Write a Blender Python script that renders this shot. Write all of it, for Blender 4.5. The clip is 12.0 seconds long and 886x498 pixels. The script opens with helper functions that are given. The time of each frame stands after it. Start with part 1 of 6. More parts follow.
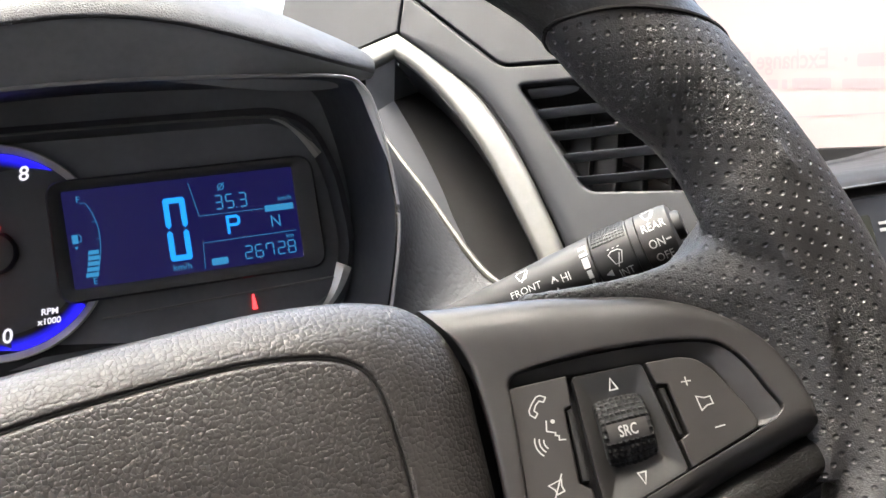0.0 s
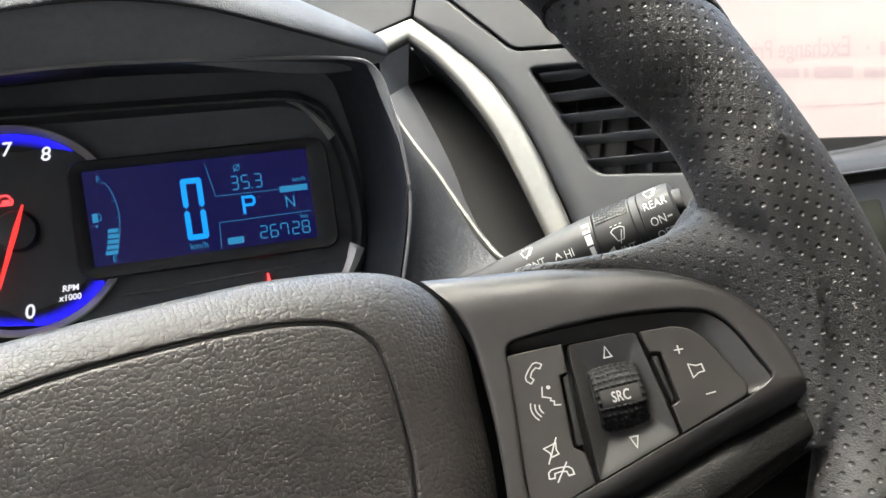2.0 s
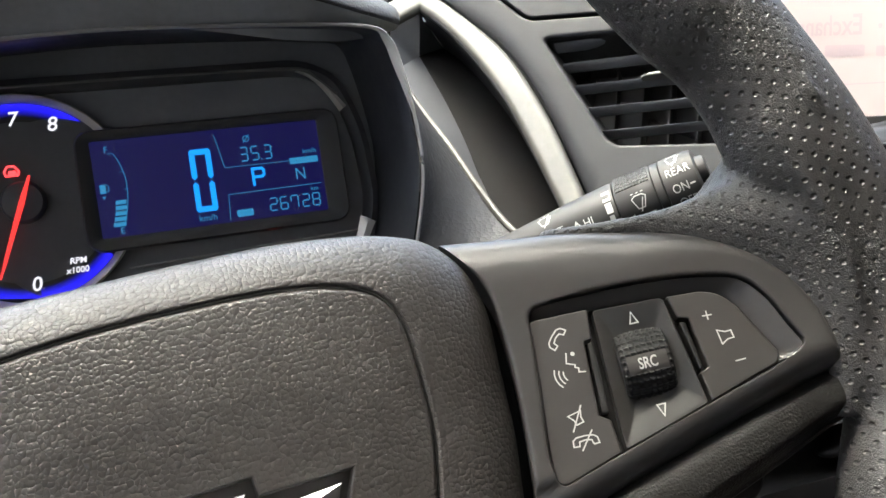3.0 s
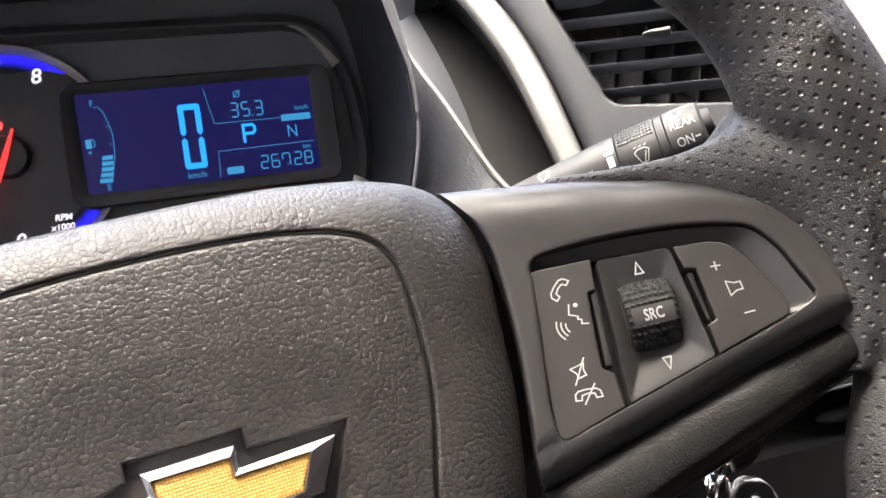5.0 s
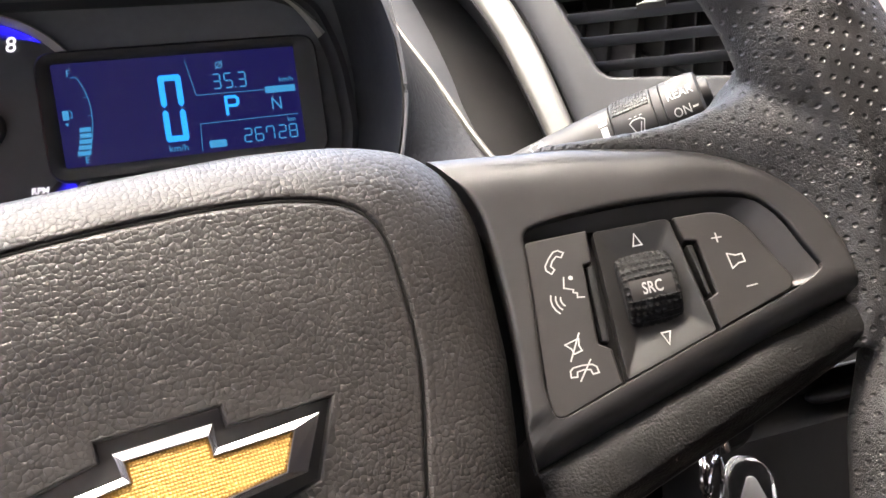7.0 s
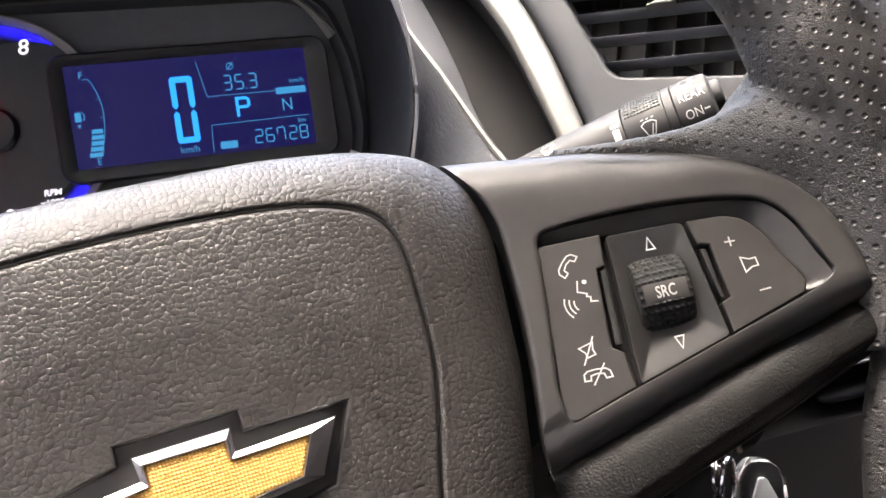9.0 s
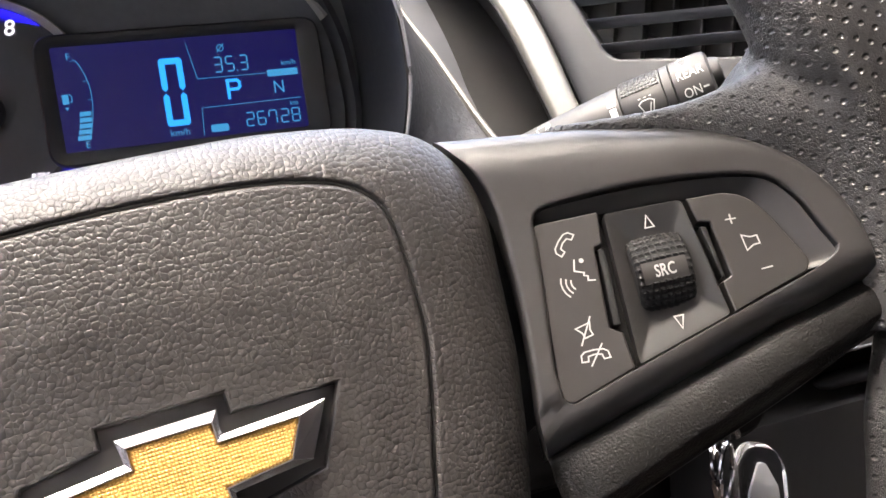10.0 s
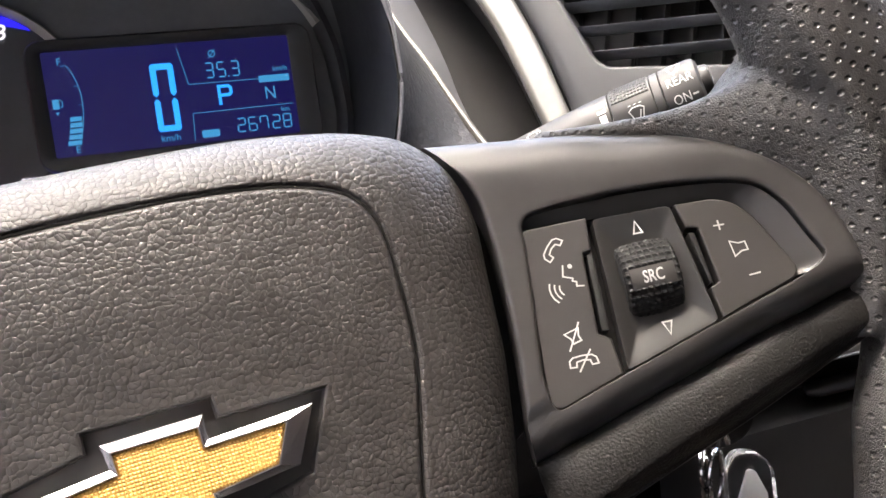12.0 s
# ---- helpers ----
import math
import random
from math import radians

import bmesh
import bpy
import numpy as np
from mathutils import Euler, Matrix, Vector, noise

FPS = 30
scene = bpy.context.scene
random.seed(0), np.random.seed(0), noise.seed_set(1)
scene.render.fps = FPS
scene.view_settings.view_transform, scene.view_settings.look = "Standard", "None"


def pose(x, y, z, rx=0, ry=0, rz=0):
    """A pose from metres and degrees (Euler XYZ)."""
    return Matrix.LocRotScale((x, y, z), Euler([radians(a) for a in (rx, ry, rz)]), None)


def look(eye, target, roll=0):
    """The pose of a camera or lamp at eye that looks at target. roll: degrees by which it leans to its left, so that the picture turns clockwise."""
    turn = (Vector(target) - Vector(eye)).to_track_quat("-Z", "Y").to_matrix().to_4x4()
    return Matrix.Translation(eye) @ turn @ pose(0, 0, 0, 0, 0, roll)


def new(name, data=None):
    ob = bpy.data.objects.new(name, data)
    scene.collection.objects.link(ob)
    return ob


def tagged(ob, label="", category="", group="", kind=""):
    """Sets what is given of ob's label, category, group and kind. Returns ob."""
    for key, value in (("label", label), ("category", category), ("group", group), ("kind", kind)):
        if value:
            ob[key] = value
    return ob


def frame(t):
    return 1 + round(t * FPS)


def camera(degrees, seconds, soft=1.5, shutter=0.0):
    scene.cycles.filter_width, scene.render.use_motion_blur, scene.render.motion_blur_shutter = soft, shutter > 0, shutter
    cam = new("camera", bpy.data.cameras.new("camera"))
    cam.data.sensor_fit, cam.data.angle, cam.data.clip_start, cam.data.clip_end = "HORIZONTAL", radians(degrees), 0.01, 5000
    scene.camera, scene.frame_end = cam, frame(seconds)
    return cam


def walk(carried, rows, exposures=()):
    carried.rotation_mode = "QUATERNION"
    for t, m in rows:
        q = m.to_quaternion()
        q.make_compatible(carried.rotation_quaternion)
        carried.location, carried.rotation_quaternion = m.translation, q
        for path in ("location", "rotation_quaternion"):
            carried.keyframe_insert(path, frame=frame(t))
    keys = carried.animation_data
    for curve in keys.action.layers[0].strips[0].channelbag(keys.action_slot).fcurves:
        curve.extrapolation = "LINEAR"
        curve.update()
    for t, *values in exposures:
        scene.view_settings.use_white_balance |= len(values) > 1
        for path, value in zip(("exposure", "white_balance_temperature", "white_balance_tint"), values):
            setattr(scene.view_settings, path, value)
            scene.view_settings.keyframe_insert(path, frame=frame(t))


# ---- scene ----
cam = camera(51.50, 12.0)
PATH = [
    (0.0, 0.0000, -0.0000, 1.1500, 78.48, 4.20, -21.50),
    (0.5, 0.0106, -0.0020, 1.1485, 77.76, 4.34, -21.21),
    (1.0, 0.0143, -0.0068, 1.1472, 77.36, 4.98, -20.85),
    (1.5, 0.0033, -0.0098, 1.1454, 77.83, 4.51, -20.52),
    (2.0, 0.0019, -0.0106, 1.1460, 78.02, 4.19, -20.09),
    (2.5, -0.0008, -0.0067, 1.1427, 77.53, 4.27, -19.83),
    (4.5, 0.0003, 0.0017, 1.1338, 75.93, 3.84, -19.91),
    (5.0, -0.0001, 0.0053, 1.1304, 75.37, 3.62, -20.24),
    (5.5, 0.0017, 0.0098, 1.1273, 74.71, 3.54, -20.60),
    (6.0, 0.0033, 0.0127, 1.1274, 74.23, 3.58, -20.91),
    (6.5, 0.0040, 0.0142, 1.1255, 74.11, 3.50, -21.02),
    (7.0, 0.0021, 0.0142, 1.1252, 74.19, 3.27, -21.00),
    (9.0, 0.0005, 0.0143, 1.1273, 74.01, 3.47, -20.60),
    (9.5, 0.0014, 0.0162, 1.1243, 73.66, 3.38, -20.76),
    (10.0, 0.0024, 0.0188, 1.1228, 73.41, 3.45, -20.90),
    (10.5, 0.0037, 0.0180, 1.1216, 73.49, 3.42, -21.10),
    (11.0, 0.0051, 0.0176, 1.1231, 73.68, 3.36, -21.35),
    (11.5, 0.0042, 0.0184, 1.1219, 73.89, 3.21, -21.40),
    (12.0, 0.0033, 0.0184, 1.1222, 73.86, 3.17, -21.27),
]
walk(cam, [(t, pose(x, y, z, rx, ry, rz)) for t, x, y, z, rx, ry, rz in PATH], [(0.0, 3.95, 6650, 5), (2.5, 3.76, 6550, 0), (4.5, 4.08, 6750, 6), (10.0, 4.22, 6850, 10), (12.0, 4.14, 6850, 10)])


# ---- world, sun, exposure ----
world = bpy.data.worlds.new("sky_world")
scene.world = world
world.use_nodes = True
wn = world.node_tree.nodes
sky = wn.new("ShaderNodeTexSky")
sky.sky_type = "NISHITA"
sky.sun_disc = False
sky.sun_elevation = radians(76)
sky.sun_rotation = radians(-50)
sky.air_density = 0.6
sky.dust_density = 4.0
sky.ozone_density = 0.3
wn["Background"].inputs["Strength"].default_value = 0.15
world.node_tree.links.new(sky.outputs["Color"], wn["Background"].inputs["Color"])
sun_data = bpy.data.lights.new("sun", "SUN")
sun_data.energy = 0.12
sun_data.angle = radians(30)
sun_data.color = (1.0, 0.95, 0.88)
sun = new("sun", sun_data)
sun.matrix_world = look((-1.15, 0.96, 7.0), (0, 0, 1.0))

MM = 0.001

# ---- materials ----


def material(name, color, rough=0.5, metal=0.0, spec=0.5, coat=0.0):
    m = bpy.data.materials.new(name)
    m.use_nodes = True
    b = m.node_tree.nodes["Principled BSDF"]
    b.inputs["Base Color"].default_value = (*color, 1)
    b.inputs["Roughness"].default_value = rough
    b.inputs["Metallic"].default_value = metal
    b.inputs["Specular IOR Level"].default_value = spec
    b.inputs["Coat Weight"].default_value = coat
    return m


def node(m, kind, **inputs):
    n = m.node_tree.nodes.new(kind)
    for key, value in inputs.items():
        n.inputs[key.replace("_", " ")].default_value = value
    return n


def wire(m, a, b):
    m.node_tree.links.new(a, b)


def bsdf(m):
    return m.node_tree.nodes["Principled BSDF"]


def math_node(m, op, a, b=None, clamp=False):
    n = m.node_tree.nodes.new("ShaderNodeMath")
    n.operation = op
    n.use_clamp = clamp
    for i, v in enumerate((a, b)):
        if v is None:
            continue
        if isinstance(v, (int, float)):
            n.inputs[i].default_value = v
        else:
            wire(m, v, n.inputs[i])
    return n.outputs[0]


def ramp(m, value, lo, hi, out_lo=0.0, out_hi=1.0):
    n = m.node_tree.nodes.new("ShaderNodeMapRange")
    n.inputs["From Min"].default_value = lo
    n.inputs["From Max"].default_value = hi
    n.inputs["To Min"].default_value = out_lo
    n.inputs["To Max"].default_value = out_hi
    n.interpolation_type = "SMOOTHSTEP"
    wire(m, value, n.inputs["Value"])
    return n.outputs["Result"]


def coords(m, scale, uv=False):
    tc = m.node_tree.nodes.new("ShaderNodeTexCoord")
    mp = m.node_tree.nodes.new("ShaderNodeMapping")
    mp.inputs["Scale"].default_value = (scale, scale, scale)
    wire(m, tc.outputs["UV" if uv else "Object"], mp.inputs["Vector"])
    return mp.outputs["Vector"]


def bump(m, height, strength, distance, chain=None):
    n = m.node_tree.nodes.new("ShaderNodeBump")
    n.inputs["Strength"].default_value = strength
    n.inputs["Distance"].default_value = distance
    wire(m, height, n.inputs["Height"])
    if chain:
        wire(m, chain, n.inputs["Normal"])
    return n.outputs["Normal"]


def noise_tex(m, vec, scale, detail=3.0, rough=0.5):
    n = node(m, "ShaderNodeTexNoise", Scale=scale, Detail=detail, Roughness=rough)
    wire(m, vec, n.inputs["Vector"])
    return n.outputs["Fac"]


def vary(m, color, vec, scale, amount):
    """Mottles the base colour a little, at two scales."""
    a = noise_tex(m, vec, scale, 2.0)
    b = noise_tex(m, vec, scale * 9, 3.0)
    mixed = math_node(m, "ADD", math_node(m, "MULTIPLY", a, 0.6), math_node(m, "MULTIPLY", b, 0.4))
    f = ramp(m, mixed, 0.3, 0.7, 1 - amount, 1 + amount)
    n = m.node_tree.nodes.new("ShaderNodeVectorMath")
    n.operation = "SCALE"
    n.inputs[0].default_value = color
    wire(m, f, n.inputs["Scale"])
    wire(m, n.outputs["Vector"], bsdf(m).inputs["Base Color"])
    return mixed


def rough_vary(m, fac, lo, hi):
    wire(m, ramp(m, fac, 0.3, 0.7, lo, hi), bsdf(m).inputs["Roughness"])


def pebble(m, vec, scale, strength, distance, warp=0.35, flat=False):
    """Grained vinyl: soft cells with sharp creases between."""
    w = node(m, "ShaderNodeTexNoise", Scale=scale * 0.45, Detail=1.0)
    wire(m, vec, w.inputs["Vector"])
    mix = m.node_tree.nodes.new("ShaderNodeVectorMath")
    mix.operation = "MULTIPLY_ADD"
    wire(m, w.outputs["Color"], mix.inputs[0])
    mix.inputs[1].default_value = ((0.55 if flat else warp) / scale * 2,) * 3
    wire(m, vec, mix.inputs[2])
    v = node(m, "ShaderNodeTexVoronoi", Scale=scale)
    v.feature = "SMOOTH_F1"
    if flat:
        v.voronoi_dimensions = "2D"
        v.inputs["Randomness"].default_value = 0.8
    v.inputs["Smoothness"].default_value = 0.22 if flat else 0.04
    wire(m, mix.outputs["Vector"], v.inputs["Vector"])
    dome = math_node(m, "MULTIPLY", v.outputs["Distance"], v.outputs["Distance"])
    cells = math_node(m, "SUBTRACT", 1.0, math_node(m, "MULTIPLY", dome, 1.5 if flat else 1.6))
    fine = noise_tex(m, vec, scale * 5, 2.0)
    e = node(m, "ShaderNodeTexVoronoi", Scale=scale)
    e.feature = "DISTANCE_TO_EDGE"
    if flat:
        e.voronoi_dimensions = "2D"
        e.inputs["Randomness"].default_value = 0.8
    wire(m, mix.outputs["Vector"], e.inputs["Vector"])
    crease = ramp(m, e.outputs["Distance"], 0.0, 0.15 if flat else 0.13)
    h = math_node(m, "ADD", math_node(m, "ADD", cells, math_node(m, "MULTIPLY", crease, 0.20 if flat else 0.14)), math_node(m, "MULTIPLY", fine, 0.06))
    if flat:
        h = math_node(m, "ADD", h, math_node(m, "MULTIPLY", noise_tex(m, vec, scale * 0.8, 1.0), 0.35))
    normal = bump(m, h, strength, distance)
    wire(m, normal, bsdf(m).inputs["Normal"])
    return cells


def dusty(m, scale=95.0):
    """A few pale specks of dust."""
    vec = coords(m, 1.0)
    v = node(m, "ShaderNodeTexVoronoi", Scale=scale)
    wire(m, vec, v.inputs["Vector"])
    sep = m.node_tree.nodes.new("ShaderNodeSeparateColor")
    wire(m, v.outputs["Color"], sep.inputs[0])
    few = math_node(m, "GREATER_THAN", sep.outputs[0], 0.86)
    near = math_node(m, "LESS_THAN", v.outputs["Distance"], 0.017)
    mix = m.node_tree.nodes.new("ShaderNodeMix")
    mix.data_type = "RGBA"
    wire(m, math_node(m, "MULTIPLY", few, near), mix.inputs["Factor"])
    socket = bsdf(m).inputs["Base Color"]
    wire(m, socket.links[0].from_socket, mix.inputs["A"])
    mix.inputs["B"].default_value = (0.42, 0.39, 0.35, 1)
    wire(m, mix.outputs["Result"], socket)


def grained(name, color, rough, scale, strength, distance, uv=False, flat=False):
    m = material(name, color, rough)
    vec = coords(m, 1.0, uv)
    mott = vary(m, color, vec, 25, 0.12)
    pebble(m, vec, scale, strength, distance, flat=flat)
    rough_vary(m, mott, rough - 0.05, rough + 0.07)
    return m


def stippled(name, color, rough, scale=1400, strength=0.25, distance=0.0002, worn=1.0):
    """Moulded plastic with a fine spark-eroded texture."""
    m = material(name, color, rough)
    vec = coords(m, 1.0)
    mott = vary(m, color, vec, 30, 0.10)
    rough_vary(m, mott, rough - 0.05 * worn, rough + 0.06 * worn)
    wire(m, bump(m, noise_tex(m, vec, scale, 2.0), strength, distance), bsdf(m).inputs["Normal"])
    return m


def perforated(name, color, rough, pitch, hole):
    """Leather with staggered punched holes, laid out in the UV map in metres."""
    m = material(name, color, rough)
    obj = coords(m, 1.0)
    uv = coords(m, 1.0, True)
    wob = node(m, "ShaderNodeTexNoise", Scale=160.0, Detail=1.0)
    wire(m, uv, wob.inputs["Vector"])
    jit = m.node_tree.nodes.new("ShaderNodeVectorMath")
    jit.operation = "MULTIPLY_ADD"
    wire(m, wob.outputs["Color"], jit.inputs[0])
    jit.inputs[1].default_value = (0.0007, 0.0007, 0.0)
    wire(m, uv, jit.inputs[2])
    sep = m.node_tree.nodes.new("ShaderNodeSeparateXYZ")
    wire(m, jit.outputs["Vector"], sep.inputs[0])
    px, py = pitch, pitch * 0.5

    def lattice(ox, oy):
        fx = math_node(m, "PINGPONG", math_node(m, "ADD", sep.outputs[0], ox + 50 * px), px / 2)
        fy = math_node(m, "PINGPONG", math_node(m, "ADD", sep.outputs[1], oy + 50 * py * 2), py)
        return math_node(m, "SQRT", math_node(m, "ADD", math_node(m, "MULTIPLY", fx, fx), math_node(m, "MULTIPLY", fy, fy)))

    d = math_node(m, "MINIMUM", lattice(0, 0), lattice(px / 2, py))
    rim = ramp(m, d, hole * 0.30, hole, 0.0, 1.0)
    creases = node(m, "ShaderNodeTexVoronoi", Scale=1300.0)
    creases.feature = "DISTANCE_TO_EDGE"
    stretch = m.node_tree.nodes.new("ShaderNodeVectorMath")
    stretch.operation = "MULTIPLY_ADD"
    wn2 = node(m, "ShaderNodeTexNoise", Scale=500.0, Detail=3.0)
    wire(m, obj, wn2.inputs["Vector"])
    wire(m, wn2.outputs["Color"], stretch.inputs[0])
    stretch.inputs[1].default_value = (0.0012, 0.0012, 0.0012)
    wire(m, obj, stretch.inputs[2])
    wire(m, stretch.outputs["Vector"], creases.inputs["Vector"])
    wear = ramp(m, noise_tex(m, obj, 45, 2.0), 0.35, 0.7)
    crease_h = math_node(m, "MULTIPLY", ramp(m, creases.outputs["Distance"], 0.0, 0.25), math_node(m, "ADD", 0.08, math_node(m, "MULTIPLY", wear, 0.22)))
    h = math_node(m, "ADD", rim, crease_h)
    wire(m, bump(m, h, 0.75, 0.00062), bsdf(m).inputs["Normal"])
    mott = vary(m, color, obj, 40, 0.15)
    rough_vary(m, mott, rough - 0.07, rough + 0.08)
    return m


def glowing(name, color, strength):
    m = material(name, (0.01, 0.01, 0.01), 0.5)
    bsdf(m).inputs["Emission Color"].default_value = (*color, 1)
    bsdf(m).inputs["Emission Strength"].default_value = strength
    return m


LEATHER_PAD = grained("pad_vinyl", (0.036, 0.033, 0.031), 0.38, 780, 0.56, 0.00030, flat=True)
LEATHER_RIM = perforated("perforated_leather", (0.027, 0.0262, 0.0262), 0.42, 0.0050, 0.00084)
LEATHER_SMOOTH = grained("smooth_leather", (0.018, 0.018, 0.018), 0.40, 900, 0.25, 0.0003)
SATIN = stippled("satin_plastic", (0.029, 0.0278, 0.0273), 0.35, 2600, 0.10, 0.0001, 0.25)
SHELL = stippled("textured_plastic", (0.0046, 0.0041, 0.0038), 0.50, 1500, 1.0, 0.00028)
BUTTON = stippled("button_plastic", (0.023, 0.0212, 0.020), 0.46, 2400, 0.15, 0.0001)
ROCKER_BLACK = stippled("rocker_plastic", (0.016, 0.0155, 0.015), 0.42, 2400, 0.15, 0.0001)
RUBBER = stippled("rubber", (0.009, 0.009, 0.009), 0.6, 1500, 0.3, 0.0002)
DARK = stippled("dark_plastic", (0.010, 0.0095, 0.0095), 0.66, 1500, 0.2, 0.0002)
GLOSS = stippled("semi_gloss_black", (0.030, 0.032, 0.037), 0.45, 1800, 0.05, 0.0001)
# face plate grey is lifted for haze over the cluster
FACE_LIFTED = stippled("face_lifted", (0.135, 0.142, 0.155), 0.5, 1800, 0.12, 0.0001)
INNER = stippled("cluster_black", (0.060, 0.063, 0.069), 0.48, 1800, 0.12, 0.0001)
FRAME_BLACK = stippled("display_frame", (0.024, 0.025, 0.027), 0.5, 1800, 0.12, 0.0001)
# lining grey is lifted to make up for light missing under the hood
HOOD_LIFTED = stippled("hood_lifted", (0.20, 0.21, 0.225), 0.6, 1800, 0.12, 0.0001)
DASH = stippled("dash_plastic", (0.0095, 0.0104, 0.0126), 0.50, 1500, 0.25, 0.0002)
DASH_DARK = stippled("dash_plastic_dark", (0.012, 0.0126, 0.0145), 0.58, 1500, 0.25, 0.0002)
DASH_GRAIN = grained("dash_grain", (0.024, 0.025, 0.027), 0.52, 1300, 0.6, 0.0003)
SIDE_GRAIN = grained("side_grain", (0.020, 0.0205, 0.0225), 0.5, 420, 0.35, 0.0005)
SILVER = stippled("silver_paint", (0.110, 0.108, 0.098), 0.40, 3000, 0.04, 0.0001)
bsdf(SILVER).inputs["Metallic"].default_value = 0.55
TRIM_GLINT = material("trim_glint", (0.55, 0.54, 0.51), 0.30, 0.6)
CHROME = material("chrome", (0.60, 0.60, 0.62), 0.12, 1.0)
PRINT = material("white_print", (0.42, 0.42, 0.41), 0.6)
BADGE_CHROME = material("badge_chrome", (0.70, 0.70, 0.73), 0.26, 1.0)
CARD = material("white_card", (0.80, 0.78, 0.75), 0.6)
RED_PRINT = glowing("red_lamp", (1.0, 0.05, 0.06), 0.22)
LCD_BLUE = glowing("lcd_backlight", (0.007, 0.005, 0.100), 0.042)
LCD_ON = glowing("lcd_segment", (0.014, 0.29, 0.95), 0.098)
LCD_DIM = glowing("lcd_segment_dim", (0.035, 0.24, 0.50), 0.076)
NUMERAL = glowing("lit_numeral", (0.80, 0.76, 0.90), 0.095)
NEEDLE = glowing("needle_red", (0.75, 0.03, 0.03), 0.16)
GREEN_LCD = glowing("radio_lcd", (0.05, 0.11, 0.16), 0.04)
HEADLINER = stippled("headliner_cloth", (0.64, 0.55, 0.505), 0.9, 400, 0.4, 0.001)
CARPET = stippled("carpet", (0.035, 0.026, 0.021), 0.95, 300, 0.6, 0.003)
TRIM_CLOTH = stippled("door_trim", (0.055, 0.034, 0.027), 0.8, 500, 0.4, 0.001)
# slat grey is lifted for lit edges; the near-black below holds the duct's shade
SLAT_LIT = stippled("slat_lit", (0.085, 0.089, 0.10), 0.42, 1500, 0.15, 0.0002)
DEEP_SHADE = stippled("deep_shade", (0.0035, 0.0035, 0.004), 0.7, 900, 0.1, 0.0002)
BOUNCE_BUFF = stippled("bounce_buff", (0.36, 0.31, 0.275), 0.9, 30, 0.5, 0.004)
STALK_BLACK = stippled("stalk_plastic", (0.0105, 0.0104, 0.0102), 0.56, 2200, 0.15, 0.0001)
for m in (DASH, DASH_DARK, DARK, RUBBER, SHELL):
    bsdf(m).inputs["Specular IOR Level"].default_value = 0.30
bsdf(DASH).inputs["Specular IOR Level"].default_value = 0.30
for m in (DARK, DASH_DARK):
    bsdf(m).inputs["Specular IOR Level"].default_value = 0.17
GROUND = stippled("concrete_ground", (0.34, 0.32, 0.30), 0.9, 30, 0.5, 0.004)


for m in (LEATHER_PAD, SATIN, BUTTON, SHELL):
    dusty(m)


def gold_foil():
    """Gold foil pressed into rows of small pyramids."""
    m = material("gold_foil", (0.78, 0.46, 0.09), 0.40, 0.15)
    vec = coords(m, 1.0)
    sep = m.node_tree.nodes.new("ShaderNodeSeparateXYZ")
    wire(m, vec, sep.inputs[0])
    gx = math_node(m, "PINGPONG", math_node(m, "ADD", sep.outputs[0], 1.0), 0.00037)
    gy = math_node(m, "PINGPONG", math_node(m, "ADD", sep.outputs[1], 1.0), 0.00037)
    h = math_node(m, "MINIMUM", gx, gy)
    wire(m, bump(m, math_node(m, "MULTIPLY", h, 1500), 0.8, 0.0005), bsdf(m).inputs["Normal"])
    # groove shade between the pyramids is put in the colour as well
    shade = ramp(m, h, 0.0, 0.00025)
    n = m.node_tree.nodes.new("ShaderNodeMix")
    n.data_type = "RGBA"
    wire(m, shade, n.inputs["Factor"])
    n.inputs["A"].default_value = (0.58, 0.29, 0.05, 1)
    n.inputs["B"].default_value = (0.84, 0.51, 0.14, 1)
    wire(m, n.outputs["Result"], bsdf(m).inputs["Base Color"])
    return m


GOLD = gold_foil()


def clear(name, tint, rough=0.02):
    m = material(name, tint, rough)
    bsdf(m).inputs["Transmission Weight"].default_value = 1.0
    bsdf(m).inputs["IOR"].default_value = 1.45
    return m


GLASS = clear("window_glass", (0.95, 0.98, 0.96), 0.0)
CLEAR_PLASTIC = clear("clear_plastic", (0.85, 0.88, 0.92), 0.06)


def thin_paper(name, front, through_color):
    m = bpy.data.materials.new(name)
    m.use_nodes = True
    nt = m.node_tree
    out = nt.nodes["Material Output"]
    dif = node(m, "ShaderNodeBsdfDiffuse", Color=front)
    tra = node(m, "ShaderNodeBsdfTranslucent", Color=through_color)
    mix = node(m, "ShaderNodeMixShader", Fac=0.7)
    wire(m, dif.outputs[0], mix.inputs[1])
    wire(m, tra.outputs[0], mix.inputs[2])
    wire(m, mix.outputs[0], out.inputs["Surface"])
    return m


PAPER = thin_paper("window_paper", (0.70, 0.60, 0.56, 1), (0.365, 0.312, 0.285, 1))
PAPER_PRINT = thin_paper("printed_paper", (0.62, 0.52, 0.52, 1), (0.352, 0.288, 0.272, 1))

# ---- building tools ----


def empty(name, m=None, label="", category="", group=""):
    ob = new(name)
    ob.empty_display_size = 0.02
    if m is not None:
        ob.matrix_world = m
    return tagged(ob, label, category, group)


